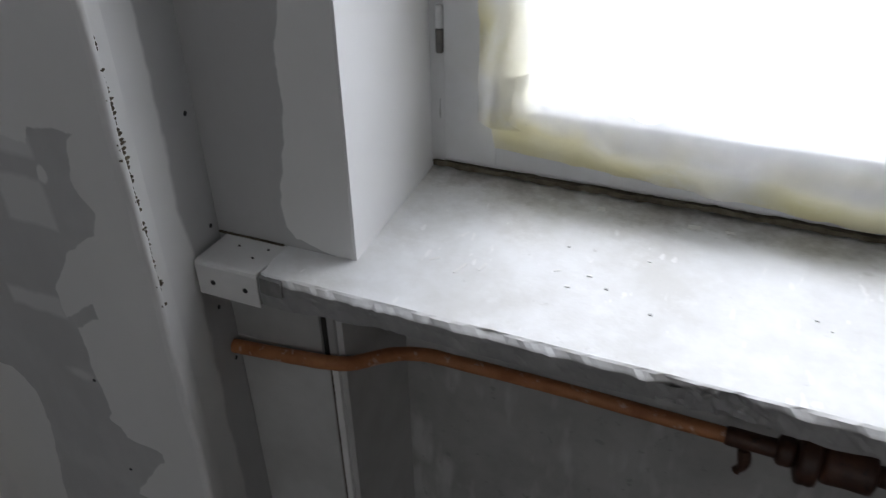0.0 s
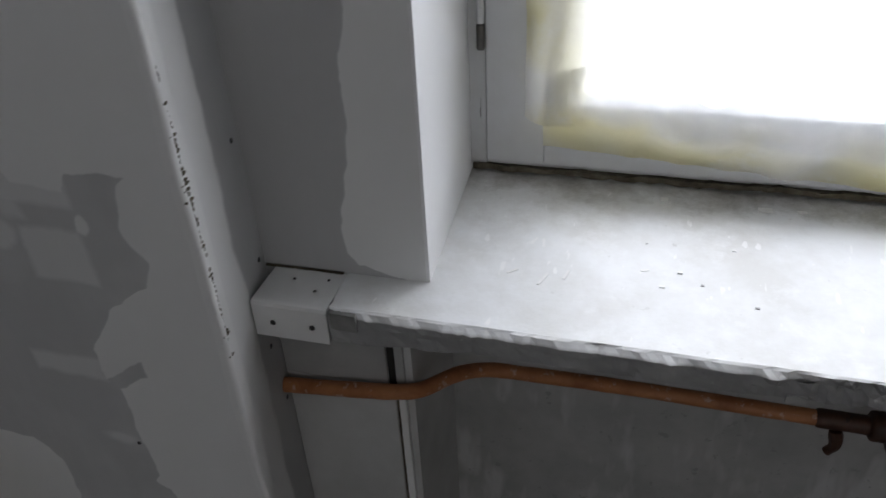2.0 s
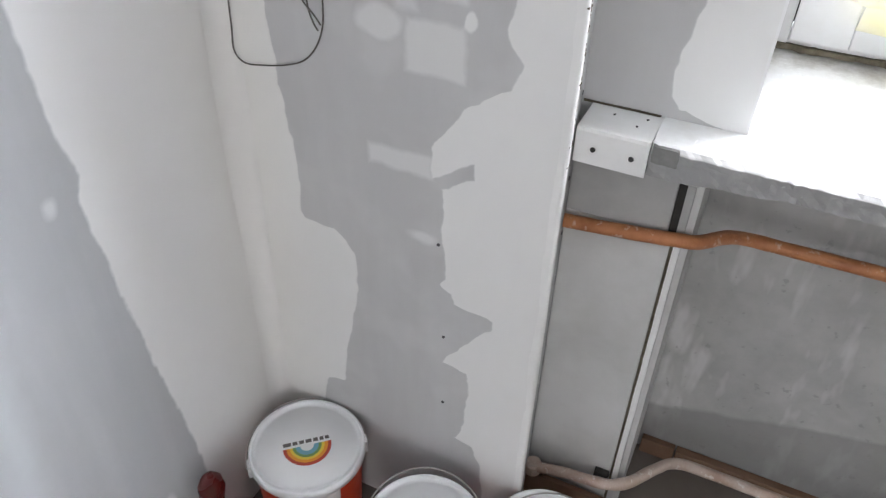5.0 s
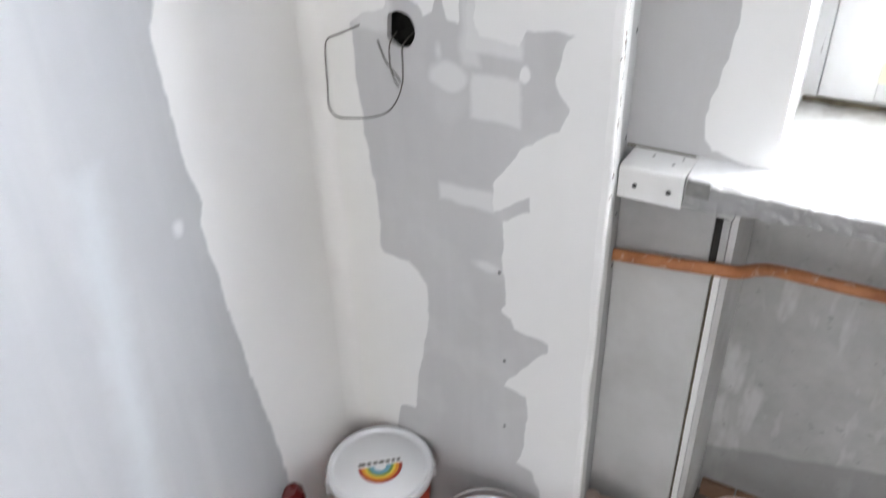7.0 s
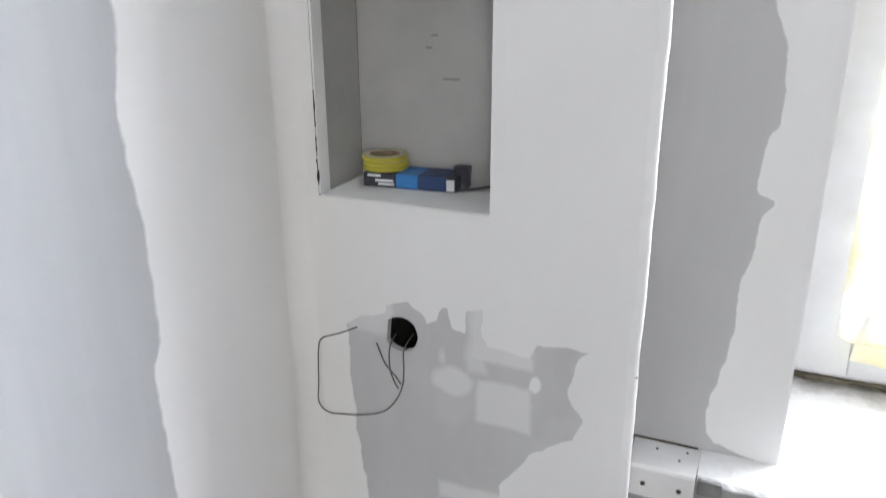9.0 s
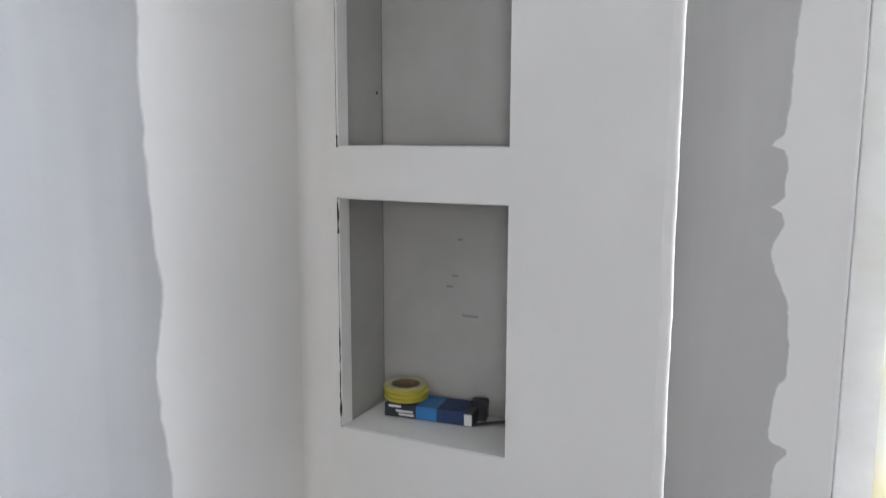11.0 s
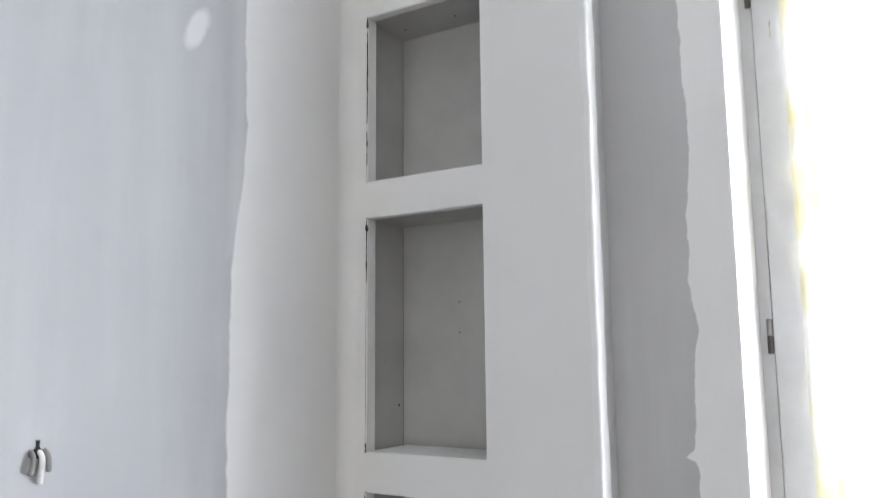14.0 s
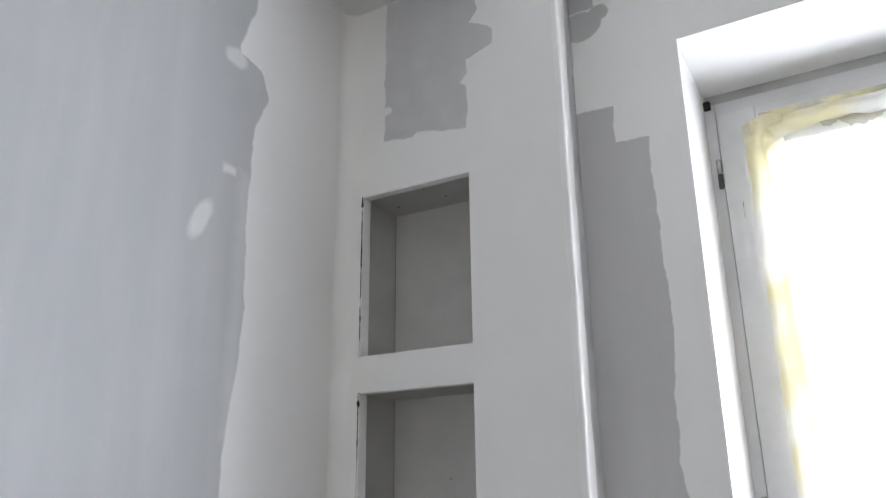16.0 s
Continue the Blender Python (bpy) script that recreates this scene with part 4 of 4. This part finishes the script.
for x0, x1, z in ((-0.074, -0.050, 0.018), (-0.060, -0.028, 0.010), (-0.055, -0.026, 0.004)):
    part("print_bar", box_bm(x0, x1, -0.0306, -0.0298, z, z + 0.004), M_WHITE, carton)
carton.matrix_world = pose(-0.479, 0.113, NZ, 0, 0, 6)
M_TAPE = plain("yellow_tape", (0.50, 0.44, 0.045), (0.36, 0.32, 0.03), 20.0, 0.45)
M_TAPE_SIDE = plain("tape_edge", (0.62, 0.60, 0.44), (0.52, 0.49, 0.32), 30.0, 0.6)
M_CORE = plain("card_core", (0.30, 0.22, 0.13), (0.22, 0.16, 0.10), 30.0, 0.8)
for i in range(3):
    roll = thing("tape_roll", "roll of yellow tape stacked on the carton", "tape", "", "stack of yellow tape", (-0.536 + 0.002 * (i % 2), 0.116 - 0.001 * i, NZ + 0.0250 + i * 0.0085))
    part("winding", lathe([(0.026, 0.0), (0.0385, 0.0), (0.040, 0.0012), (0.040, 0.0068), (0.0385, 0.0080), (0.026, 0.0080)], 40, cap=False), M_TAPE, roll, smooth=False)
    part("side_face", lathe([(0.0265, 0.0079), (0.0265, 0.0084), (0.0382, 0.0084), (0.0382, 0.0079)], 40, cap=False), M_TAPE_SIDE, roll)
    part("core", lathe([(0.0235, 0.0), (0.0258, 0.0), (0.0258, 0.0084), (0.0235, 0.0084), (0.0235, 0.0)], 32, cap=False), M_CORE, roll, "brown card core")
knife = thing("utility_strap", "grey and black curled strap beside the carton", "strap")
bm = bmesh.new()
rows = []
for i in range(25):
    t = i / 24
    x, y, z = 0.095 * t, 0.02 * math.sin(t * 3), 0.0012 + 0.020 * (0.5 - 0.5 * math.cos(t * 2.6)) ** 2
    rows.append([bm.verts.new((x, y + dy, z + dz)) for dy, dz in ((-0.006, 0), (0.006, 0), (0.006, 0.002), (-0.006, 0.002))])
for r, s in zip(rows, rows[1:]):
    for k in range(4):
        bm.faces.new((r[k], r[(k + 1) % 4], s[(k + 1) % 4], s[k]))
bm.faces.new(rows[0])
bm.faces.new(rows[-1][::-1])
part("band", bm, plain("grey_web", (0.075, 0.07, 0.07), (0.04, 0.04, 0.045), 40.0, 0.7), knife)
part("buckle", ragged_box(0.0, 0.026, -0.009, 0.009, 0.0, 0.036, 0.006, 0.002), M_CARTON, knife, "black plastic buckle").location = (-0.006, 0.035, 0.0)
knife.matrix_world = pose(-0.398, 0.096, NZ, 0, 0, 12)

# ---- paint pails on the floor ----
M_PAIL = plain("pail_plastic", (0.72, 0.72, 0.73), (0.62, 0.62, 0.63), 10.0, 0.4)
M_LID = plain("lid_plastic", (0.78, 0.785, 0.80), (0.68, 0.68, 0.69), 8.0, 0.42, bump=0.12)
M_RED = plain("red_label", (0.52, 0.055, 0.022), (0.36, 0.035, 0.016), 8.0, 0.4)
M_ARC = {n: plain(n, c, tuple(v * 0.8 for v in c), 20.0, 0.45) for n, c in
         (("red_arc", (0.42, 0.05, 0.03)), ("orange_arc", (0.75, 0.30, 0.03)), ("yellow_arc", (0.78, 0.58, 0.06)), ("green_arc", (0.16, 0.30, 0.10)), ("blue_arc", (0.16, 0.38, 0.50)))}
M_INK = plain("dark_ink", (0.10, 0.09, 0.09), (0.18, 0.16, 0.15), 40.0, 0.5)
PR, PH = 0.120, 0.269


def arc(r0, r1, z, a0, a1, n=24):
    bm = bmesh.new()
    rows = []
    for i in range(n + 1):
        a = a0 + (a1 - a0) * i / n
        c, s = math.cos(a), math.sin(a)
        rows.append([bm.verts.new((r * c, r * s, h)) for r, h in ((r0, z), (r1, z), (r1, z + 0.0006), (r0, z + 0.0006))])
    for p, q in zip(rows, rows[1:]):
        for k in range(4):
            bm.faces.new((p[k], p[(k + 1) % 4], q[(k + 1) % 4], q[k]))
    bm.faces.new(rows[0])
    bm.faces.new(rows[-1][::-1])
    return bm


def pail(label, at, turn, logo=True, bail=0.0, size=1.0):
    p = thing("paint_pail", label, "paint pail", "", "paint pails in the corner")
    part("tub", lathe([(PR * 0.80, 0.0), (PR * 0.82, 0.004), (PR * 0.93, PH - 0.03), (PR * 0.93, PH - 0.012)], 56), M_PAIL, p, smooth=True)
    wrap = bmesh.new()
    ring = []
    for i in range(41):
        a = radians(-64) + radians(300) * i / 40
        ring.append([wrap.verts.new((((PR * (0.82 + 0.11 * h / PH)) + 0.0022) * math.cos(a), ((PR * (0.82 + 0.11 * h / PH)) + 0.0022) * math.sin(a), h)) for h in (0.02, PH - 0.030)])
    for q, r in zip(ring, ring[1:]):
        wrap.faces.new((q[0], r[0], r[1], q[1]))
    part("label", wrap, M_RED, p, "red wrap label", smooth=True)
    low = bmesh.new()
    ring = []
    for i in range(17):
        a = radians(-126) + radians(61.5) * i / 16
        top = PH - 0.085 - 0.035 * math.sin(math.pi * i / 16)
        ring.append([low.verts.new((((PR * (0.82 + 0.11 * h / PH)) + 0.0022) * math.cos(a), ((PR * (0.82 + 0.11 * h / PH)) + 0.0022) * math.sin(a), h)) for h in (0.02, top)])
    for q, r in zip(ring, ring[1:]):
        low.faces.new((q[0], r[0], r[1], q[1]))
    part("label", low, M_RED, p, "red wrap label", smooth=True)
    em = arc(0.013, 0.022, 0.0, 0, 2 * math.pi, 28)
    em.transform(Matrix.Rotation(radians(-98), 4, "Z") @ Matrix.Translation((PR * 0.92 + 0.001, 0, PH - 0.066)) @ Matrix.Rotation(radians(90), 4, "Y") @ Matrix.Diagonal((0.55, 1, 1, 1)))
    part("emblem", em, M_STEEL, p, "grey oval emblem")
    part("lid", lathe([(PR * 0.95, PH - 0.022), (PR, PH - 0.020), (PR, PH - 0.004), (PR * 0.985, PH), (PR * 0.945, PH), (PR * 0.93, PH - 0.003), (PR * 0.915, PH - 0.007),
                       (PR * 0.86, PH - 0.0075), (PR * 0.845, PH - 0.004), (0.002, PH - 0.003)], 64), M_LID, p, "white pail lid with a raised rim", smooth=True)
    if logo:
        z = PH - 0.0034
        badge = part("lid_print", box_bm(-0.0005, 0.0005, -0.0005, 0.0005, z, z + 0.0004), M_INK, p, "rainbow arc and dark print bars on the lid")
        for n, r0, r1 in (("red_arc", 0.043, 0.050), ("orange_arc", 0.036, 0.043), ("yellow_arc", 0.030, 0.036), ("green_arc", 0.024, 0.030), ("blue_arc", 0.014, 0.024)):
            part(n, arc(r0, r1, z, math.pi, 2 * math.pi), M_ARC[n], badge)
        x = -0.048
        for w in (0.016, 0.010, 0.010, 0.012, 0.010, 0.008, 0.008):
            part("print_bar", box_bm(x, x + w, 0.006, 0.0145, z, z + 0.0006), M_INK, badge)
            x += w + 0.0035
    for s in (-1, 1):
        ear = box_bm(s * (PR + 0.001) - 0.004, s * (PR + 0.001) + 0.004, -0.012, 0.012, PH - 0.055, PH - 0.022, 0.002)
        part("ear", ear, M_PAIL, p)
    pts = []
    for i in range(13):
        a = math.pi * i / 12
        v = Vector(((PR + 0.007) * math.cos(a), -(PR + 0.012) * math.sin(a) * math.cos(bail), (PR + 0.012) * math.sin(a) * math.sin(bail)))
        pts.append((v.x, v.y, PH - 0.036 + v.z))
    part("bail_handle", tube(pts, 0.002, 8, 4), M_STEEL, p, "thin wire handle", smooth=True)
    p.matrix_world = pose(*at, 0, 0, turn) @ Matrix.Diagonal((size, size, size, 1))
    return p


pail("white lidded paint pail with red label and rainbow print", (-0.490, -0.126, Z0), 42, True, radians(168))
pail("white lidded paint pail with rainbow print, in front of the column", (-0.192, -0.180, Z0), 205, True, radians(26), 0.97)
pail("white lidded paint pail with raised wire handle", (0.016, -0.078, Z0), 30, False, radians(112), 0.86)

# ---- brush and tub beside the pails ----
brush = thing("paint_brush", "paint brush with glossy dark red handle leaning on the wall", "brush")
M_HANDLE = plain("dark_red_lacquer", (0.10, 0.012, 0.012), (0.05, 0.006, 0.006), 12.0, 0.25)
bm = lathe([(0.004, 0.0), (0.010, 0.03), (0.012, 0.07), (0.019, 0.115), (0.017, 0.15), (0.009, 0.172), (0.002, 0.176)], 20)
bm.transform(Matrix.Diagonal((1.0, 0.55, 1.0, 1.0)))
part("handle", bm, M_HANDLE, brush, smooth=True)
part("ferrule", box_bm(-0.024, 0.024, -0.010, 0.010, -0.045, 0.004, 0.003), M_STEEL, brush, "steel ferrule")
part("bristles", ragged_box(-0.023, 0.023, -0.009, 0.009, -0.105, -0.045, 0.006, 0.0015), M_TAPE_SIDE, brush, "pale bristles")
brush.matrix_world = pose(XL + 0.034, -0.275, Z0 + 0.118, 6, -4, 70) @ Matrix.Diagonal((1.5, 1.5, 1.08, 1))
tub = thing("plastic_tub", "small cream lidded tub on the floor", "tub")
part("body", box_bm(-0.05, 0.05, -0.04, 0.04, 0.0, 0.085, 0.012, 3), M_PAIL, tub)
part("lid", box_bm(-0.054, 0.054, -0.044, 0.044, 0.0852, 0.100, 0.007, 3), plain("cream_plastic", (0.72, 0.66, 0.48), (0.62, 0.56, 0.40), 12.0, 0.45), tub, "cream lid", smooth=True)
tub.matrix_world = pose(-0.548, -0.316, Z0, 0, 0, 20) @ Matrix.Diagonal((0.95, 0.62, 1.90, 1))

# ---- torn cable outlet on the side wall ----
outlet = thing("wall_outlet", "torn cable outlet with frayed pale wires on the wall", "outlet")
part("cut", crack(0.0, -0.001, -0.010, 0.016, 0.046, 3.0), M_DARK, outlet, "dark torn cut")
for i, (dx, l) in enumerate(((-0.009, 0.030), (0.003, 0.045), (0.012, 0.028))):
    part("cable", tube([(dx, 0.006, 0.002), (dx * 1.05, -0.006, -0.006), (dx * 1.15, -0.008, -0.020), (dx * 1.3, -0.005, -l)], 0.0040, 10, 6), (M_PENCIL, M_COVE, M_PENCIL)[i], outlet, "pale cable end", smooth=True)
outlet.matrix_world = pose(XL + 0.001, -0.704, 1.575, 0, 0, 90)
